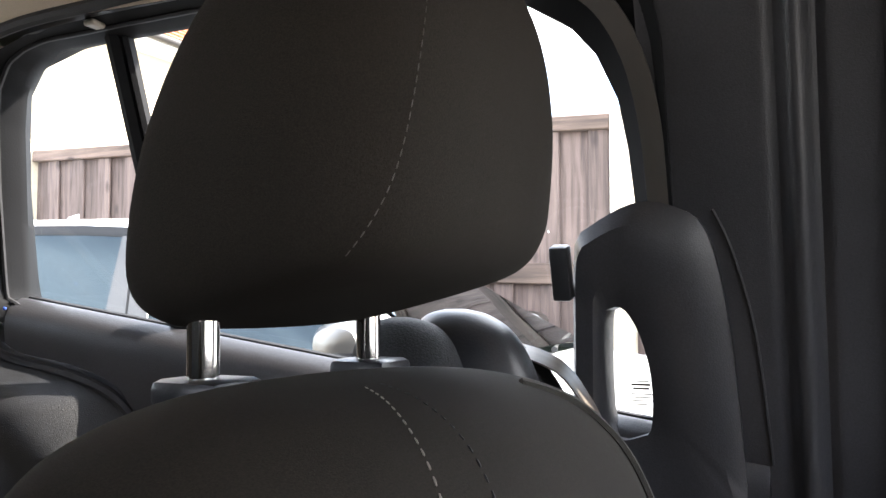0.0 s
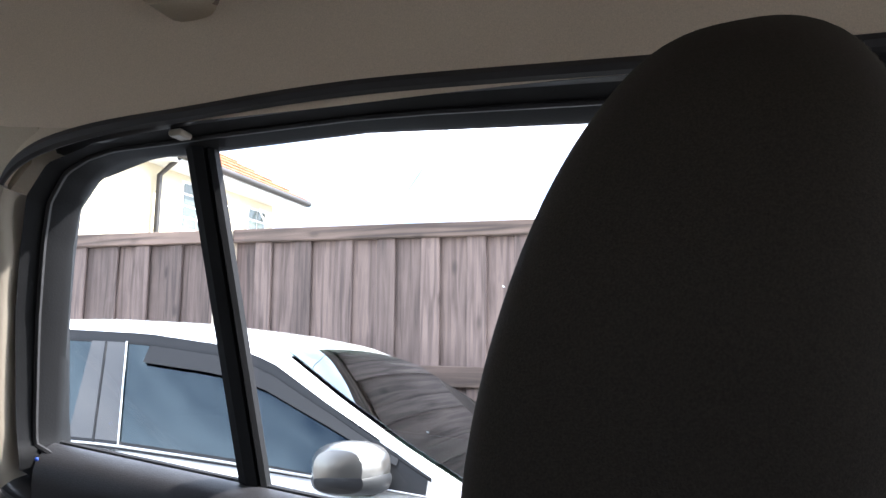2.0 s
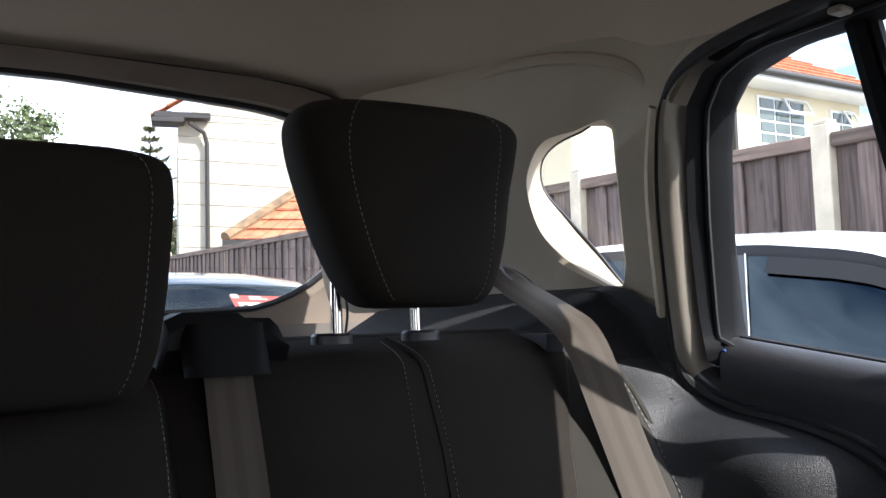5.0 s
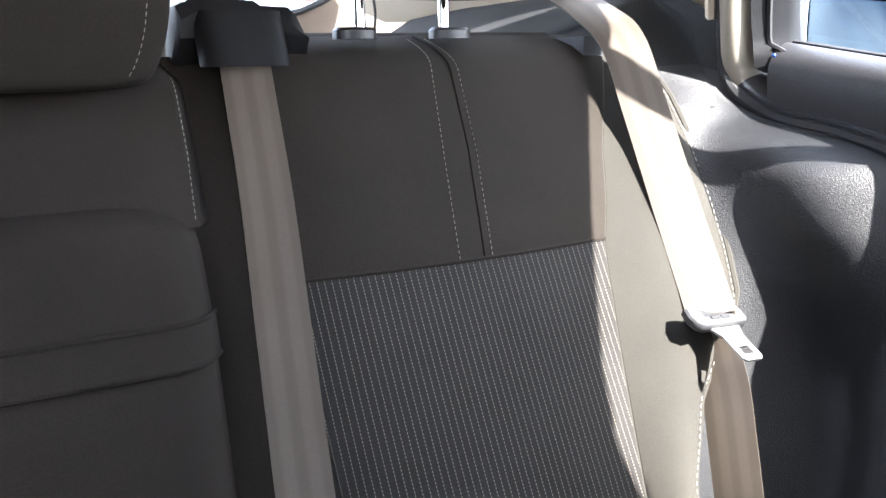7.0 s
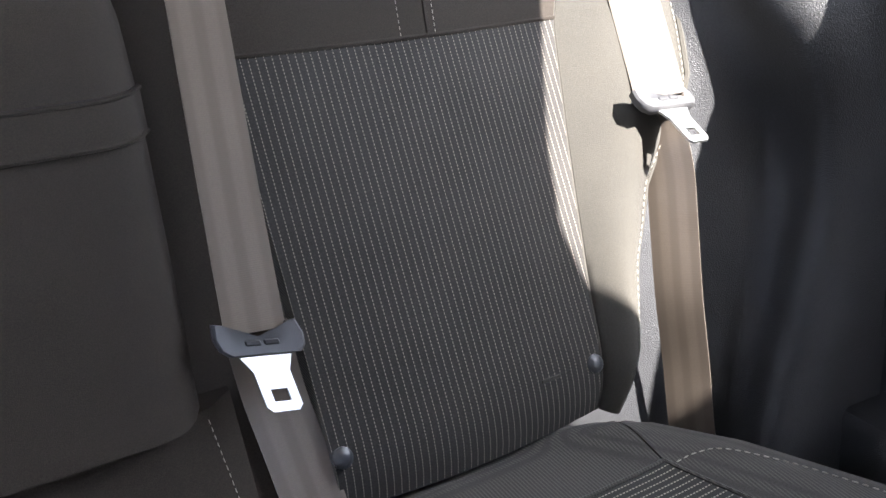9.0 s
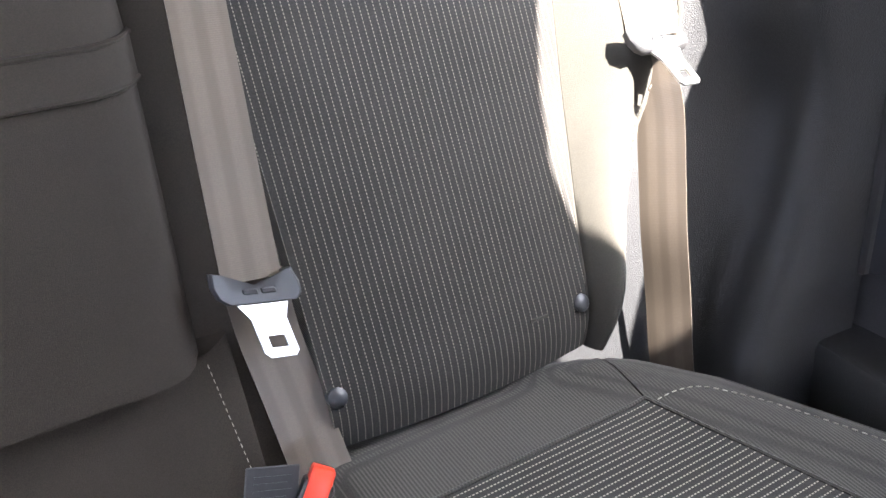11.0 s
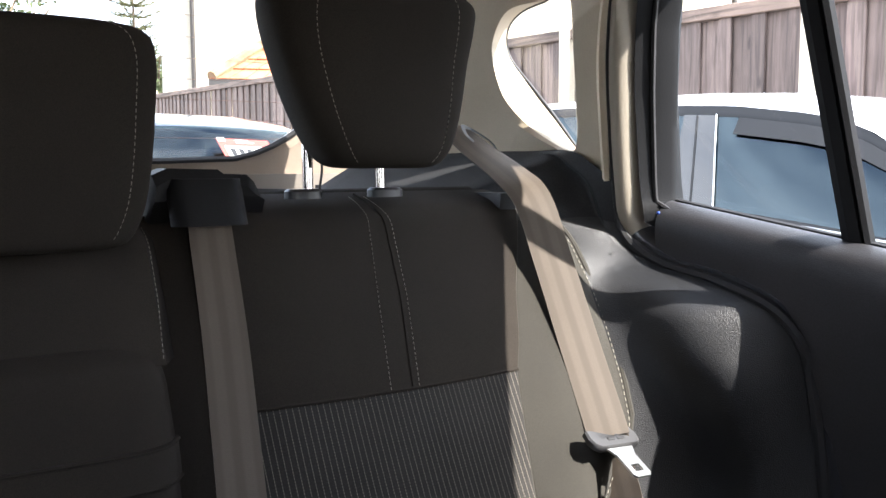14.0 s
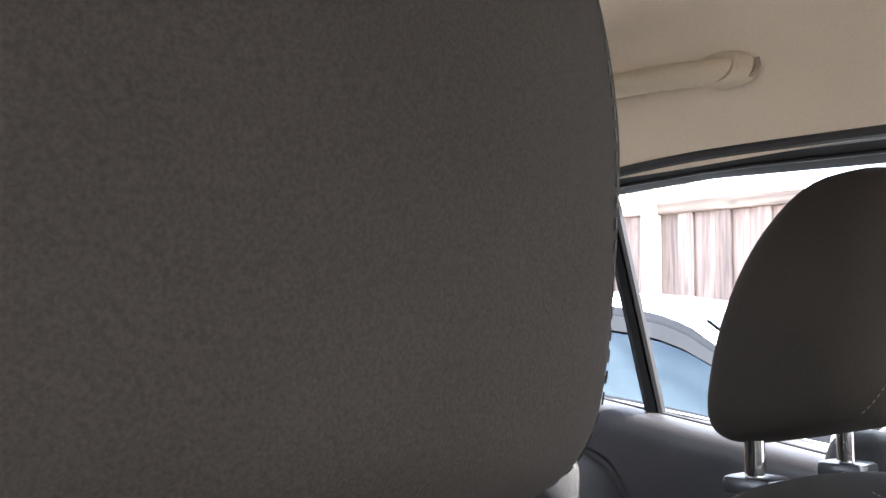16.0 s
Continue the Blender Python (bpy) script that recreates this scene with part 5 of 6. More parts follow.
def parked_car(place, turn, paint, label, deflectors=True):
    """A saloon, nose to -y, near side at local x = 0, 1.8 wide, the middle of the front door's rear edge at y = 0."""
    m = place @ Euler((0, 0, radians(turn))).to_matrix().to_4x4()
    c = m @ Vector((0.9, 0, 0))
    car = thing("parked_car", c, label, "car")
    roof_t = [(-1.02, 0.905), (-0.775, 1.035), (-0.582, 1.15), (-0.408, 1.262), (-0.32, 1.300), (-0.23, 1.322), (0.0, 1.352), (0.34, 1.372), (0.9, 1.382), (1.2, 1.352), (1.5, 1.26), (1.9, 1.08), (2.05, 1.06)]
    belt_t = [(-2.25, 0.60), (-2.10, 0.70), (-1.5, 0.81), (-1.05, 0.885), (-0.6, 0.935), (0.0, 0.995), (0.6, 1.03), (1.2, 1.05), (1.9, 1.05), (2.2, 1.0), (2.32, 0.92)]
    low_t = [(-2.28, 0.30), (-2.0, 0.20), (2.1, 0.22), (2.34, 0.36)]
    wide_t = [(-2.28, 0.55), (-2.15, 0.74), (-1.8, 0.86), (-1.2, 0.90), (1.6, 0.90), (2.1, 0.84), (2.3, 0.72)]

    def half(y):
        zb, hw, lo = lerp(belt_t, y), lerp(wide_t, y), lerp(low_t, y)
        zr = max(lerp(roof_t, y) if -1.02 <= y <= 2.05 else zb, zb + 0.012)
        g = min(1.0, (zr - zb) / 0.34)
        return [(hw * 0.90, lo), (hw * 0.985, lo + 0.10), (hw, lo + 0.36), (hw * 0.985, zb - 0.10), (hw * 0.955, zb - 0.01), (hw * 0.945 - 0.02 * g, zb + 0.01), (hw * 0.94 - 0.17 * g * 0.5, zb + (zr - zb) * 0.5), (hw * 0.94 - 0.17 * g * 0.90, zb + (zr - zb) * 0.90), (hw * 0.94 - 0.17 * g - 0.07, zr - 0.004), (hw * 0.4, zr + 0.022 * g), (0, zr + 0.028 * g)]
    loops = []
    for y in span(-2.28, 2.34, 84):
        h = half(y)
        right = [(0.9 - a, y, b) for a, b in h]
        left = [(0.9 + a, y, b) for a, b in reversed(h[:-1])]
        loops.append([m @ Vector(p) for p in right + left])
    shell_v, shell_f = rings(loops)
    keep = []
    for i, face in enumerate(shell_f):
        seg, row = i % 21, i // 21
        y = -2.28 + (row + 0.5) * 4.62 / 84
        if seg in (5, 6, 13, 14) and -0.72 < y < 0.80:
            continue
        if seg in (8, 9, 10, 11) and (-1.0 < y < -0.40 or 1.44 < y < 1.86):
            continue
        keep.append(face)
    part("body", (shell_v, keep), paint, car, sharp=30)
    part("cabin", join(moved(block(0.12, 1.68, -0.62, 1.42, 0.35, 0.86, 0.05), m), moved(block(0.16, 1.64, -1.06, -0.58, 0.4, 0.90, 0.05), m), moved(block(0.2, 1.6, 1.30, 1.44, 0.5, 1.12, 0.05), m)), DARKTRIM, car)
    for x in (0.50, 1.30):
        cseat = part("front_seat", moved(rings([oval((x, y, z), (1, 0, 0), (0, 1, 0), a, 0.06, 3, 24) for z, y, a in ((0.75, -0.12, 0.22), (0.95, -0.05, 0.22), (1.04, -0.02, 0.19), (1.08, 0.0, 0.10))]), m), FABRIC, car)
        part("headrest", moved(rings([oval((x, 0.02, z), (1, 0, 0), (0, 1, 0), a, b, 3, 24) for z, a, b in ((1.09, 0.08, 0.03), (1.11, 0.12, 0.05), (1.20, 0.125, 0.05), (1.255, 0.11, 0.04), (1.27, 0.06, 0.02))]), m), FABRIC, cseat)
    part("steering_wheel", moved(tube([Vector((0.50, -0.50, 0.90)) + Vector((math.cos(t) * 0.18, math.sin(t) * 0.07, math.sin(t) * 0.165)) for t in span(0, 2 * math.pi, 24)[:-1]], 0.014, 8, closed=True), m), RUBBER, car)

    def side(y, k, out=0.006, far=False):
        h = half(y)
        a, b = Vector((h[5][0], h[5][1])), Vector((h[7][0], h[7][1] + 0.01))
        p = a.lerp(b, k)
        x = 0.9 - p.x - out if not far else 0.9 + p.x + out
        return m @ Vector((x, y, p.y))

    def ws(y, v, out=0.008):
        h = half(y)
        top = h[8]
        x = v * top[0]
        return m @ Vector((0.9 - x, y - out, h[8][1] + 0.028 * (1 - v * v) + out))
    for far in (False, True):
        ft = lambda y: lerp([(-0.95, 0.5), (-0.80, 0.80), (-0.6, 0.88), (0, 0.90), (2, 0.9)], y)
        for nm, ya, yb in (("front_window", -0.72, 0.075), ("rear_window", 0.08, 0.80), ("quarter_window", 0.84, 1.18)):
            part(nm, slab(lambda y, k: side(y, 0.06 + (min(ft(y), lerp([(0.8, 0.9), (1.2, 0.72)], y)) - 0.06) * k, 0.007, far), span(ya, yb, 14), span(0, 1, 6), m.to_3x3() @ Vector((0.004 if not far else -0.004, 0, 0))), CARGLASS, car)
        part("window_surround", join(slab(lambda y, k: side(y, min(ft(y), lerp([(0.8, 0.9), (1.25, 0.70)], y)) + 0.09 * k - 0.01, 0.0095, far), span(-0.89, 1.25, 44), span(0, 1, 3), (0, 0, -0.004)), slab(lambda y, k: side(y, 0.06 * k, 0.010, far), span(-0.89, 1.25, 30), span(0, 1, 2), (0, 0, 0.002))), DARKTRIM, car)
        for ya, ka, yb, kb in ((-0.018, 0.077, 0.057, 0.066), (0.063, 0.064, 0.142, 0.032)):
            part("door_pillar", slab(lambda w, k: side(ya + ka * k + (yb + kb * k - ya - ka * k) * w, 0.03 + 0.86 * k, 0.0105, far), span(0, 1, 4), span(0, 1, 6), m.to_3x3() @ Vector((0.005, 0, 0))), GLOSSBLACK, car)
        part("pillar_gap", tube([side(0.060 + 0.065 * k, 0.04 + 0.84 * k, 0.010, far) for k in span(0, 1, 8)], 0.004, 6), DARKTRIM, car)
        part("chrome_edge", tube([side(-0.020 + 0.077 * k, 0.04 + 0.86 * k, 0.013, far) for k in span(0, 1, 8)], 0.0025, 6), STEEL, car)
        part("sill_strip", tube([side(y, 0.03, 0.012, far) for y in span(-0.89, 1.25, 30)], 0.0035, 6), STEEL, car)
        if deflectors:
            part("wind_deflector", slab(lambda y, k: side(y, ft(y) - 0.02 - 0.15 * (1 - k), 0.020 - 0.010 * k, far), span(-0.80, -0.02, 24), span(0, 1, 3), m.to_3x3() @ Vector((0.003 if not far else -0.003, 0, 0))), DARKTRIM, car, "smoked plastic wind deflector")
        s = -1 if not far else 1
        mx = 0.9 + s * (0.86)
        shell = part("mirror", moved(rings([oval((mx + s * d, -0.72 + 0.02 * d, 0.985), (0, 1, 0), (0, 0, 1), a, b, 2.6, 24) for d, a, b in ((-0.02, 0.04, 0.035), (0.0, 0.075, 0.055), (0.05, 0.090, 0.062), (0.10, 0.085, 0.060), (0.145, 0.06, 0.045), (0.155, 0.02, 0.015))]), m), SILVER if paint is WHITEPAINT else paint, car)
        part("mirror_base", moved(rings([oval((mx + s * d, -0.722 + 0.02 * d, 0.957), (0, 1, 0), (0, 0, 1), a, b, 2.6, 24) for d, a, b in ((-0.02, 0.04, 0.020), (0.0, 0.077, 0.030), (0.05, 0.092, 0.036), (0.10, 0.087, 0.034), (0.145, 0.06, 0.024), (0.156, 0.02, 0.01))]), m), DARKTRIM, shell)
        part("mirror_foot", moved(block(mx - 0.03, mx + 0.06, -0.76, -0.68, 0.915, 0.95, 0.008), m), DARKTRIM, car)
    part("patch", slab(lambda y, k: side(y, 0.05 + (ft(y) - 0.05) * k, 0.008), span(-0.88, -0.725, 6), span(0, 1, 4), m.to_3x3() @ Vector((0.004, 0, 0))), DARKTRIM, car)
    part("windscreen", slab(lambda y, v: ws(y, v), span(-1.01, -0.395, 18), span(-0.995, 0.995, 14), (0, 0, -0.003)), SCREENGLASS, car)
    part("rear_screen", slab(lambda y, v: ws(y, v, -0.0) + Vector((0, 0.008, 0.008)), span(1.42, 1.88, 10), span(-0.99, 0.99, 12), (0, 0, -0.003)), CARGLASS, car)
    part("roof_fin", moved(rings([[(0.9 + a * w, 0.95 + l, 1.40 + h) for a, w, l, h in ((-1, 0.03, 0.12, 0), (-1, 0.02, 0.10, 0.05 * k), (0, 0, 0.08 - 0.02 * k, 0.065 * k), (1, 0.02, 0.10, 0.05 * k), (1, 0.03, 0.12, 0), (0, 0, -0.10, 0.0))] for k in (0.2, 1.0)]), m), paint, car)
    for y in (-1.45, 1.35):
        for x in (0.10, 1.70):
            wheel = part("wheel", moved(rings([oval((x + d, y, 0.32), (0, 1, 0), (0, 0, 1), r, r, 2, 28) for d, r in ((-0.10, 0.26), (-0.10, 0.31), (-0.06, 0.32), (0.06, 0.32), (0.10, 0.31), (0.10, 0.26))]), m), RUBBER, car)
            part("rim", moved(rings([oval((x + (-0.105 if x < 0.9 else 0.105), y, 0.32), (0, 1, 0), (0, 0, 1), r, r, 2, 20) for r in (0.20, 0.10, 0.03)]), m), STEEL, wheel)
    for x in (0.55, 1.05):
        part("wiper", moved(tube([(x - 0.05, -1.02, 0.922), (x + 0.05, -1.005, 0.934), (x + 0.45, -0.97, 0.957)], [0.012, 0.008, 0.006], 6), m), RUBBER, car)
    for x in (0.30, 1.50):
        part("tail_light", moved(rings([oval((x, 2.30, 0.86), (1, 0, 0), (0, 0, 1), a, b, 3, 20) for a, b in ((0.16, 0.07),)] + [oval((x, 2.335, 0.86), (1, 0, 0), (0, 0, 1), 0.14, 0.055, 3, 20)]), m), REDPAINT, car)
        part("headlight", moved(rings([oval((x, -2.20, 0.66), (1, 0, 0), (0, 0, 1), 0.17, 0.07, 3, 20), oval((x, -2.285, 0.64), (1, 0, 0), (0, 0, 1), 0.12, 0.05, 3, 20)]), m), CHROME, car)
    return car


parked_car(Matrix.Translation((1.80, 1.805, 0)), 6, WHITEPAINT, "white parked saloon with dark windows and wind deflectors")
rear_car = parked_car(Matrix.Translation((0.32, 5.3, 0)) @ Matrix.Diagonal((1.02, 1.0, 1.05, 1.0)), 0, DARKPAINT, "dark parked car behind with a red sticker in its window", deflectors=False)
STICKRED = material("faded_red_print", (0.30, 0.045, 0.03), 0.5, vary=0.08)
STICKWHITE = material("dull_white_print", (0.42, 0.41, 0.38), 0.5, vary=0.06)
stick = thing("window_sticker", (1.465, 4.665, 1.261), "red and white sticker on the windscreen of a dark car", "sticker")
face = Matrix(((1, 0, 0.03, 1.465), (0, 0.85, -0.53, 4.665), (-0.04, 0.53, 0.85, 1.261), (0, 0, 0, 1)))
part("red_panel", block(-0.13, 0.16, -0.17, 0.05, 0, 0.002, 0.001, 1, face), STICKRED, stick)
part("white_label", block(-0.105, 0.10, -0.16, -0.03, 0.003, 0.005, 0.001, 1, face), STICKWHITE, stick)
part("white_square", block(-0.125, -0.085, 0.015, 0.055, 0.003, 0.005, 0.001, 1, face), STICKWHITE, stick)
for k in range(4):
    part("print_bar", block(-0.085 + 0.045 * k, -0.058 + 0.045 * k, -0.13, -0.06, 0.0055, 0.0065, 0, 1, face), DARKTRIM, stick)
for k in range(2):
    part("print_bar", block(-0.03, 0.07 - 0.03 * k, 0.005 + 0.022 * k, 0.016 + 0.022 * k, 0.003, 0.004, 0, 1, face), STICKWHITE, stick)

# ---- houses ----


def tiled_roof(parent, a, b, c, d, rows, cols):
    """Overlapping tile courses between eave a-b and ridge d-c, one strip of tiles a course."""
    a, b, c, d = (Vector(p) for p in (a, b, c, d))
    nrm = (b - a).cross(d - a).normalized()
    if nrm.z < 0:
        nrm = -nrm
    for r in range(rows):
        k0, k1 = r / rows, min(1.0, (r + 1.15) / rows)
        p0, p1, q0, q1 = a.lerp(d, k0), b.lerp(c, k0), a.lerp(d, k1), b.lerp(c, k1)
        vfs = []
        for i in range(cols):
            s0, s1 = (i + 0.03) / cols, (i + 0.97) / cols
            lo = [p0.lerp(p1, s0), p0.lerp(p1, s1)]
            hi = [q0.lerp(q1, s0), q0.lerp(q1, s1)]
            t = 0.05
            vfs.append(([lo[0] + nrm * t, lo[1] + nrm * t, hi[1] + nrm * 0.01, hi[0] + nrm * 0.01, lo[0], lo[1], hi[1], hi[0]], [(0, 1, 2, 3), (0, 1, 5, 4), (1, 2, 6, 5), (0, 3, 7, 4)]))
        part("tile_course", join(*vfs), TILE, parent)


def house_window(parent, x0, x1, z0, z1, y, cols, rows, open_top=False):
    frame = part("window", block(x0, x1, y - 0.03, y + 0.02, z0, z1, 0.01, 1), WHITEPVC, parent)
    wdt, hgt = (x1 - x0 - 0.06) / cols, (z1 - z0 - 0.06) / rows
    for i in range(cols):
        for j in range(rows):
            xa, za = x0 + 0.03 + i * wdt, z0 + 0.03 + j * hgt
            part("pane", block(xa + 0.02, xa + wdt - 0.02, y - 0.045, y - 0.032, za + 0.02, za + hgt - 0.02, 0, 1), PANE, frame)
    if open_top:
        m = Matrix.Translation((0, y - 0.06, z1)) @ Euler((radians(-28), 0, 0)).to_matrix().to_4x4()
        xa, xb = x0 + (x1 - x0) * 0.5, x1
        light = part("open_light", join(*(block(*b, 0.005, 1, m) for b in ((xa, xb, -0.015, 0.015, -0.035, 0), (xa, xb, -0.015, 0.015, -0.30, -0.265), (xa, xa + 0.035, -0.014, 0.014, -0.27, -0.03), (xb - 0.035, xb, -0.014, 0.014, -0.27, -0.03)))), WHITEPVC, frame)
    part("window_sill", block(x0 - 0.08, x1 + 0.08, y - 0.12, y + 0.02, z0 - 0.07, z0, 0.01, 1), WHITEPVC, frame)


PANE = material("dark_house_glass", (0.10, 0.12, 0.11), 0.08, vary=0.4, scale=2)
GUTTER = material("dark_brown_gutter", (0.028, 0.024, 0.022), 0.5, vary=0.1)
HY, EZ = 9.3, 4.85
cream = thing("cream_house", (12, HY + 3, 0), "cream rendered house with an orange tiled roof", "house")
part("wall", block(7.6, 14.25, HY, HY + 6, 0, EZ, 0.02, 1), RENDER, cream)
part("roof_base", ([(7.2, HY - 0.45, EZ - 0.02), (14.75, HY - 0.45, EZ - 0.02), (14.75, HY + 6.4, EZ - 0.02), (7.2, HY + 6.4, EZ - 0.02), (9.6, HY + 3, EZ + 2.1), (12.4, HY + 3, EZ + 2.1)], [(0, 1, 5, 4), (1, 2, 5), (2, 3, 4, 5), (3, 0, 4), (0, 3, 2, 1)]), TILE, cream)
tiled_roof(cream, (7.2, HY - 0.45, EZ), (14.75, HY - 0.45, EZ), (12.4, HY + 3, EZ + 2.12), (9.6, HY + 3, EZ + 2.12), 12, 36)
tiled_roof(cream, (14.75, HY - 0.45, EZ), (14.75, HY + 6.4, EZ), (12.4, HY + 3.05, EZ + 2.12), (12.4, HY + 3, EZ + 2.12), 12, 24)
part("fascia", block(7.2, 14.75, HY - 0.46, HY - 0.42, EZ - 0.16, EZ + 0.01, 0.01, 1), WHITEPVC, cream)
part("soffit", block(7.2, 14.75, HY - 0.44, HY, EZ - 0.17, EZ - 0.14, 0.005, 1), WHITEPVC, cream)
part("gutter", tube([(x, HY - 0.50, EZ - 0.05) for x in span(7.2, 14.755, 10)], 0.06, 10), GUTTER, cream)
part("downpipe", tube([(10.8, HY - 0.46, EZ - 0.1), (10.8, HY - 0.10, EZ - 0.35), (10.8, HY - 0.07, 0.0)], 0.045, 8), GUTTER, cream)
house_window(cream, 11.45, 12.65, 3.75, 4.58, HY, 3, 4, True)
house_window(cream, 13.35, 13.95, 3.85, 4.52, HY, 2, 3, True)

GY = 21.0
grey = thing("pale_house", (9.5, GY + 3, 0), "pale rendered gable house with a dark downpipe", "house")
part("wall", block(5.25, 14.0, GY, GY + 8, 0, 6.05, 0.02, 1), CLAD, grey)
part("gable", ([(5.25, GY, 6.05), (14.0, GY, 6.05), (9.6, GY, 9.2), (5.25, GY + 8, 6.05), (14.0, GY + 8, 6.05), (9.6, GY + 8, 9.2)], [(0, 1, 2), (3, 5, 4), (0, 2, 5, 3), (1, 4, 5, 2)]), CLAD, grey)
part("roof_edge", join(block(4.65, 5.4, GY - 0.4, GY + 0.2, 5.92, 6.06, 0.03, 1), block(4.7, 6.0, GY - 0.35, GY - 0.05, 6.05, 6.2, 0.02, 1)), GUTTER, grey)
tiled_roof(grey, (4.65, GY + 0.15, 6.1), (4.65, GY - 0.3, 6.1), (9.6, GY - 0.3, 9.3), (9.6, GY + 0.15, 9.3), 14, 2)
part("downpipe", tube([(5.5, GY - 0.30, 5.95), (5.85, GY - 0.16, 5.75), (5.92, GY - 0.12, 5.5), (5.92, GY - 0.11, 0.0)], 0.052, 8), GUTTER, grey)

corner_at = Matrix.Translation((5.25, GY, 0))
grey.matrix_basis = corner_at @ Euler((0, 0, radians(-14))).to_matrix().to_4x4() @ corner_at.inverted() @ grey.matrix_basis

shed = thing("garage", (7.2, 16.6, 0), "low garage with a hipped orange tile roof", "garage")
part("wall", block(4.6, 9.9, 14.6, 18.6, 0, 2.50, 0.02, 1), RENDER, shed)
part("roof_base", ([(4.3, 14.3, 2.50), (10.2, 14.3, 2.50), (10.2, 18.9, 2.50), (4.3, 18.9, 2.50), (6.6, 16.6, 4.25), (8.2, 16.6, 4.25)], [(0, 1, 5, 4), (1, 2, 5), (2, 3, 4, 5), (3, 0, 4), (0, 3, 2, 1)]), TILE, shed)
tiled_roof(shed, (4.3, 14.3, 2.52), (10.2, 14.3, 2.52), (8.2, 16.6, 4.27), (6.6, 16.6, 4.27), 9, 22)
tiled_roof(shed, (4.3, 18.9, 2.52), (4.3, 14.3, 2.52), (6.6, 16.6, 4.27), (6.6, 16.62, 4.27), 9, 18)
part("hip_tiles", tube(spline([(4.3, 14.3, 2.58), (5.45, 15.45, 3.45), (6.6, 16.6, 4.33)], 8), 0.10, 8), material("mossy_hip_tile", (0.20, 0.13, 0.075), 0.9, vary=0.45, scale=6, bump=0.6, bump_scale=40), shed)
part("fascia", block(4.25, 10.2, 14.26, 14.30, 2.40, 2.54, 0.01, 1), GUTTER, shed)

hip_at = Matrix.Translation((4.3, 14.3, 0))
shed.matrix_basis = hip_at @ Euler((0, 0, radians(-18))).to_matrix().to_4x4() @ hip_at.inverted() @ shed.matrix_basis

# ---- trees ----


def spruce(x, y, h, r, seed, label):
    """Open tiers of drooping branches on a straight stem."""
    g = random.Random(seed)
    tree = thing("conifer_tree", (x, y, 0), label, "tree")
    part("trunk", tube([(x, y, 0), (x + 0.04, y, h * 0.5), (x, y, h)], [0.16, 0.09, 0.012], 8), BARK, tree)
    verts, faces = [], []
    for tier in range(13):
        z = h * (0.42 + 0.57 * tier / 12)
        reach = r * (1.04 - tier / 12) ** 0.75
        for b in range(7):
            a = 2 * math.pi * (b + 0.5 * (tier % 2)) / 7 + g.uniform(-0.25, 0.25)
            length = reach * g.uniform(0.6, 1.1)
            for j in range(14):
                s = (j + 1) / 14 * length
                p = Vector((x + math.cos(a) * s, y + math.sin(a) * s, z - 0.06 * s + 0.30 * s * s / max(length, 0.1)))
                for _ in range(4):
                    d = Vector((math.cos(a) + g.uniform(-0.9, 0.9), math.sin(a) + g.uniform(-0.9, 0.9), g.uniform(-0.6, 0.8))).normalized() * g.uniform(0.10, 0.24)
                    e = d.cross(Vector((g.uniform(-1, 1), g.uniform(-1, 1), g.uniform(-1, 1)))).normalized() * 0.03
                    i = len(verts)
                    verts += [p - e, p + e, p + d]
                    faces.append((i, i + 1, i + 2))
    part("crown", (verts, faces), NEEDLE, tree)
    return tree


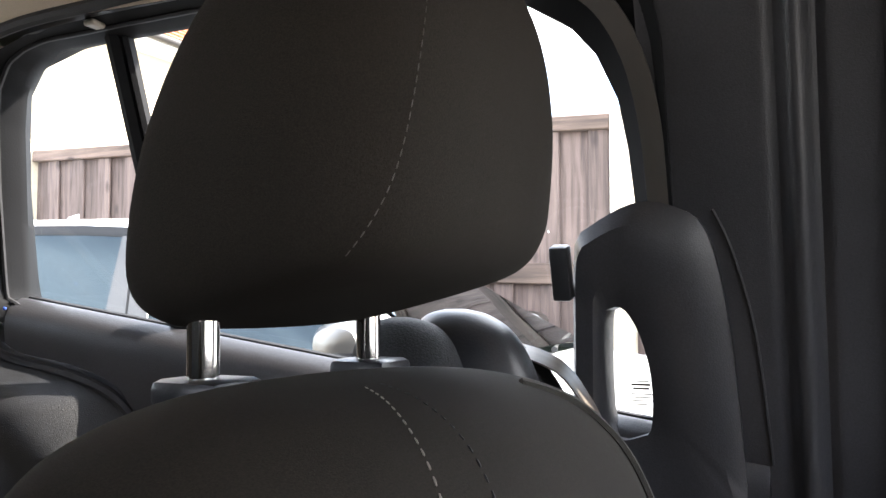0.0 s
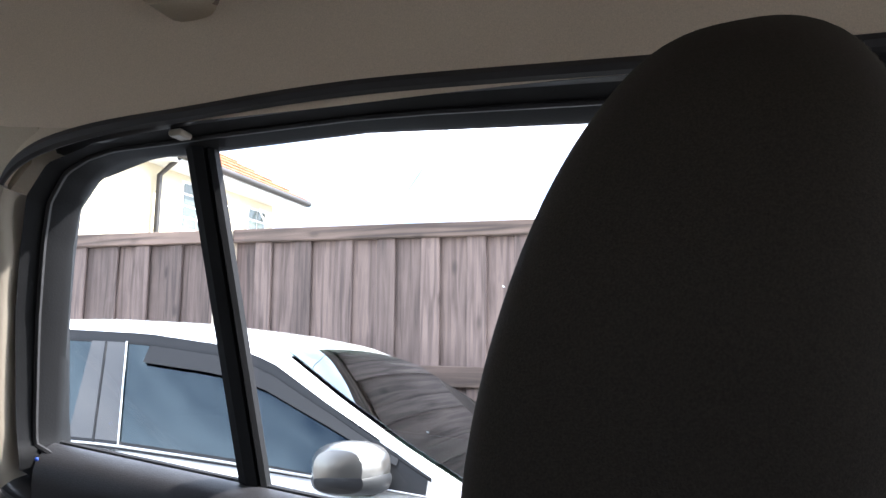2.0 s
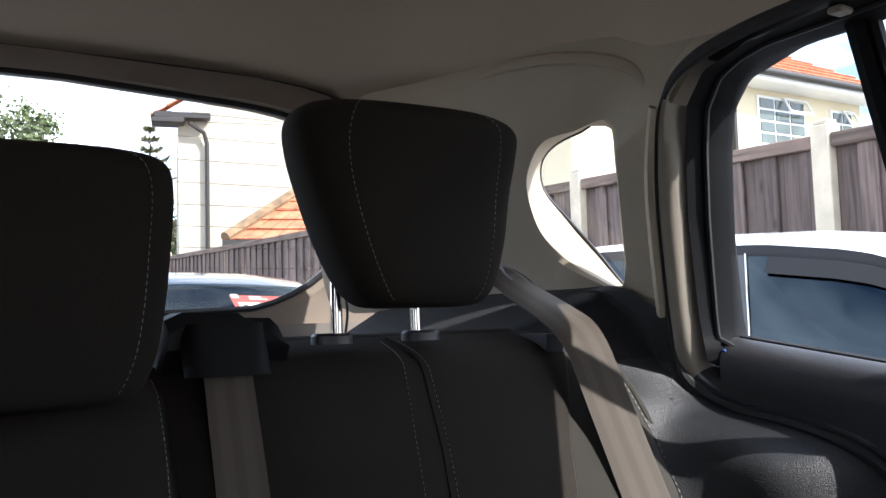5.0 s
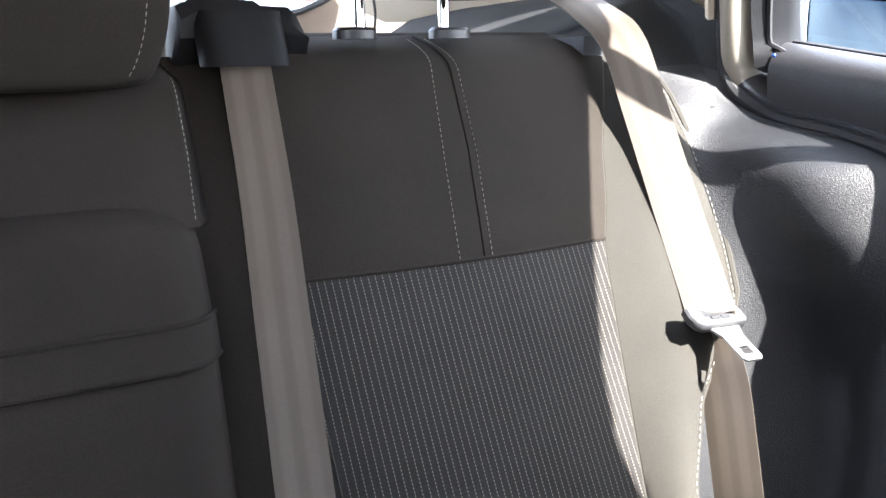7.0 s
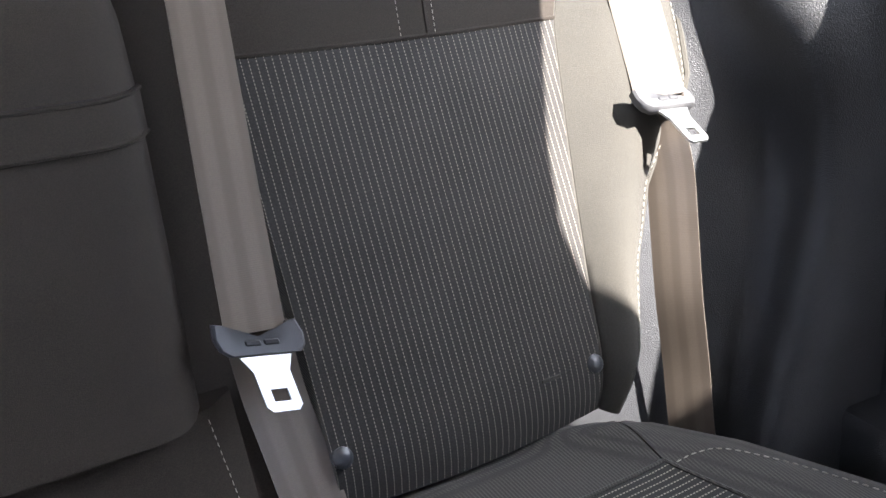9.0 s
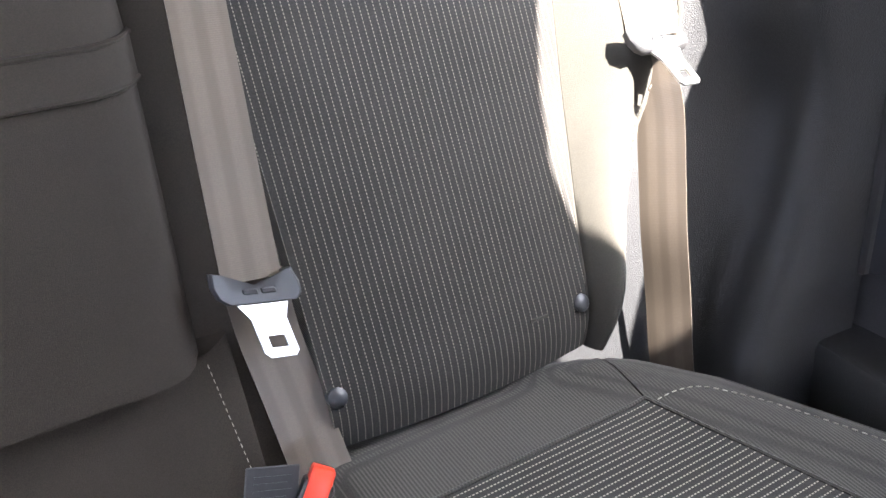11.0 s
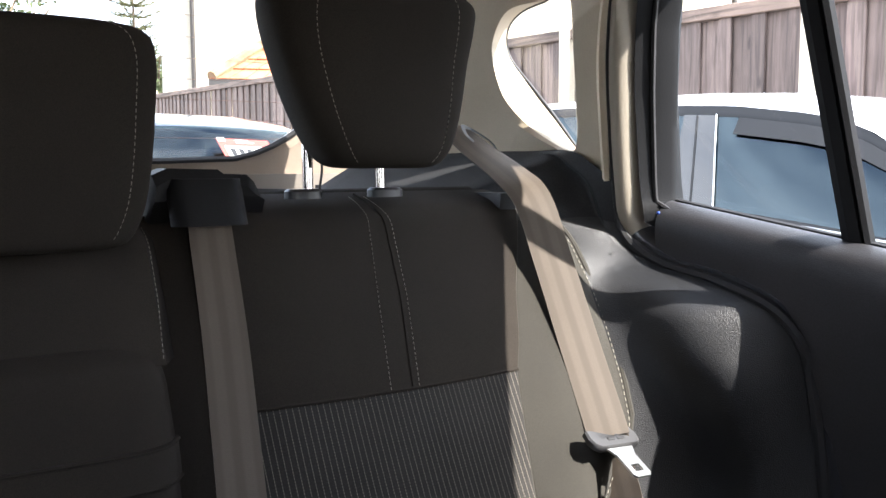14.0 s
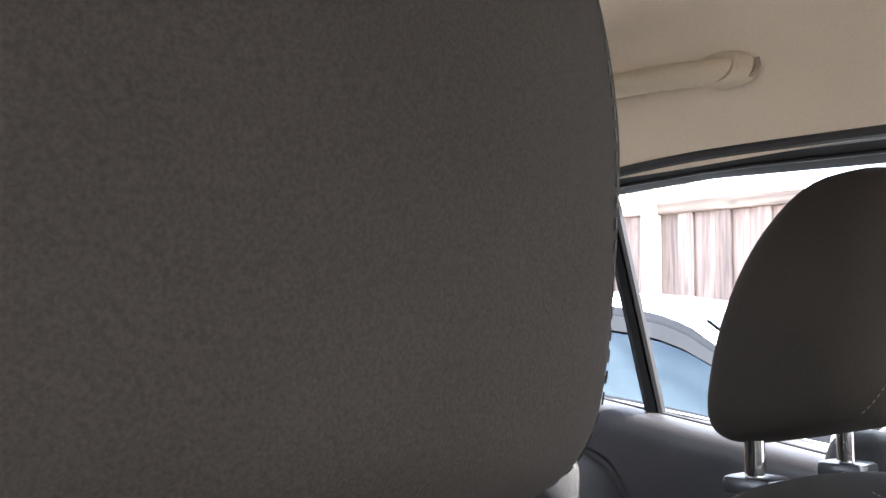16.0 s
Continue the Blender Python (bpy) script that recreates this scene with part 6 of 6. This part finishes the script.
def broadleaf(x, y, h, r, seed, label):
    g = random.Random(seed)
    tree = thing("garden_tree", (x, y, 0), label, "tree")
    part("trunk", tube([(x, y, 0), (x + 0.1, y, h * 0.4), (x, y + 0.1, h * 0.75)], [0.2, 0.15, 0.05], 8), BARK, tree)
    for _ in range(7):
        a, e = g.uniform(0, 6.28), g.uniform(0.4, 0.9)
        part("limb", tube([(x, y, h * 0.4), (x + math.cos(a) * r * 0.4, y + math.sin(a) * r * 0.4, h * (0.4 + e * 0.3)), (x + math.cos(a) * r * 0.8, y + math.sin(a) * r * 0.8, h * (0.5 + e * 0.4))], [0.08, 0.05, 0.02], 6), BARK, tree)
    verts, faces = [], []
    for _ in range(90):
        v = Vector((g.gauss(0, 1), g.gauss(0, 1), g.gauss(0, 1))).normalized() * (g.random() ** 0.4)
        c = Vector((x + v.x * r, y + v.y * r, h * 0.68 + v.z * h * 0.32))
        rr = g.uniform(0.25, 0.5)
        for _ in range(70):
            d = Vector((g.gauss(0, 1), g.gauss(0, 1), g.gauss(0, 1)))
            p = c + d * rr * 0.5
            u = Vector((g.uniform(-1, 1), g.uniform(-1, 1), g.uniform(-1, 1))).normalized()
            w_ = u.cross(d).normalized() * 0.05
            i = len(verts)
            verts += [p - u * 0.07, p + w_, p + u * 0.07, p - w_]
            faces.append((i, i + 1, i + 2, i + 3))
    part("crown", (verts, faces), LEAF, tree)
    return tree


spruce(7.30, 33.0, 8.55, 1.55, 3, "sparse tiered green conifer behind the houses")
broadleaf(8.2, 34.0, 6.0, 1.8, 5, "leafy green garden tree beside the pale house")
broadleaf(1.75, 25.0, 7.4, 2.1, 8, "broad green garden tree behind the parked cars")

# ---- service wires of the houses ----
wire_ends = Vector((6.0, 1.9, 4.0)), Vector((18.0, 8.7, 5.0))
wire_path = [wire_ends[0].lerp(wire_ends[1], k) + Vector((0, 0, -0.1 * math.sin(math.pi * k))) for k in span(0, 1, 12)]
part("service_wire", tube(wire_path, 0.006, 5), GUTTER, cream, "thin dark overhead wire")
part("service_wire", tube(span_points((4.20, 25.0, 4.8), (5.0, 25.0, 9.0), 4), 0.012, 5), GUTTER, grey, "thin dark overhead wire")
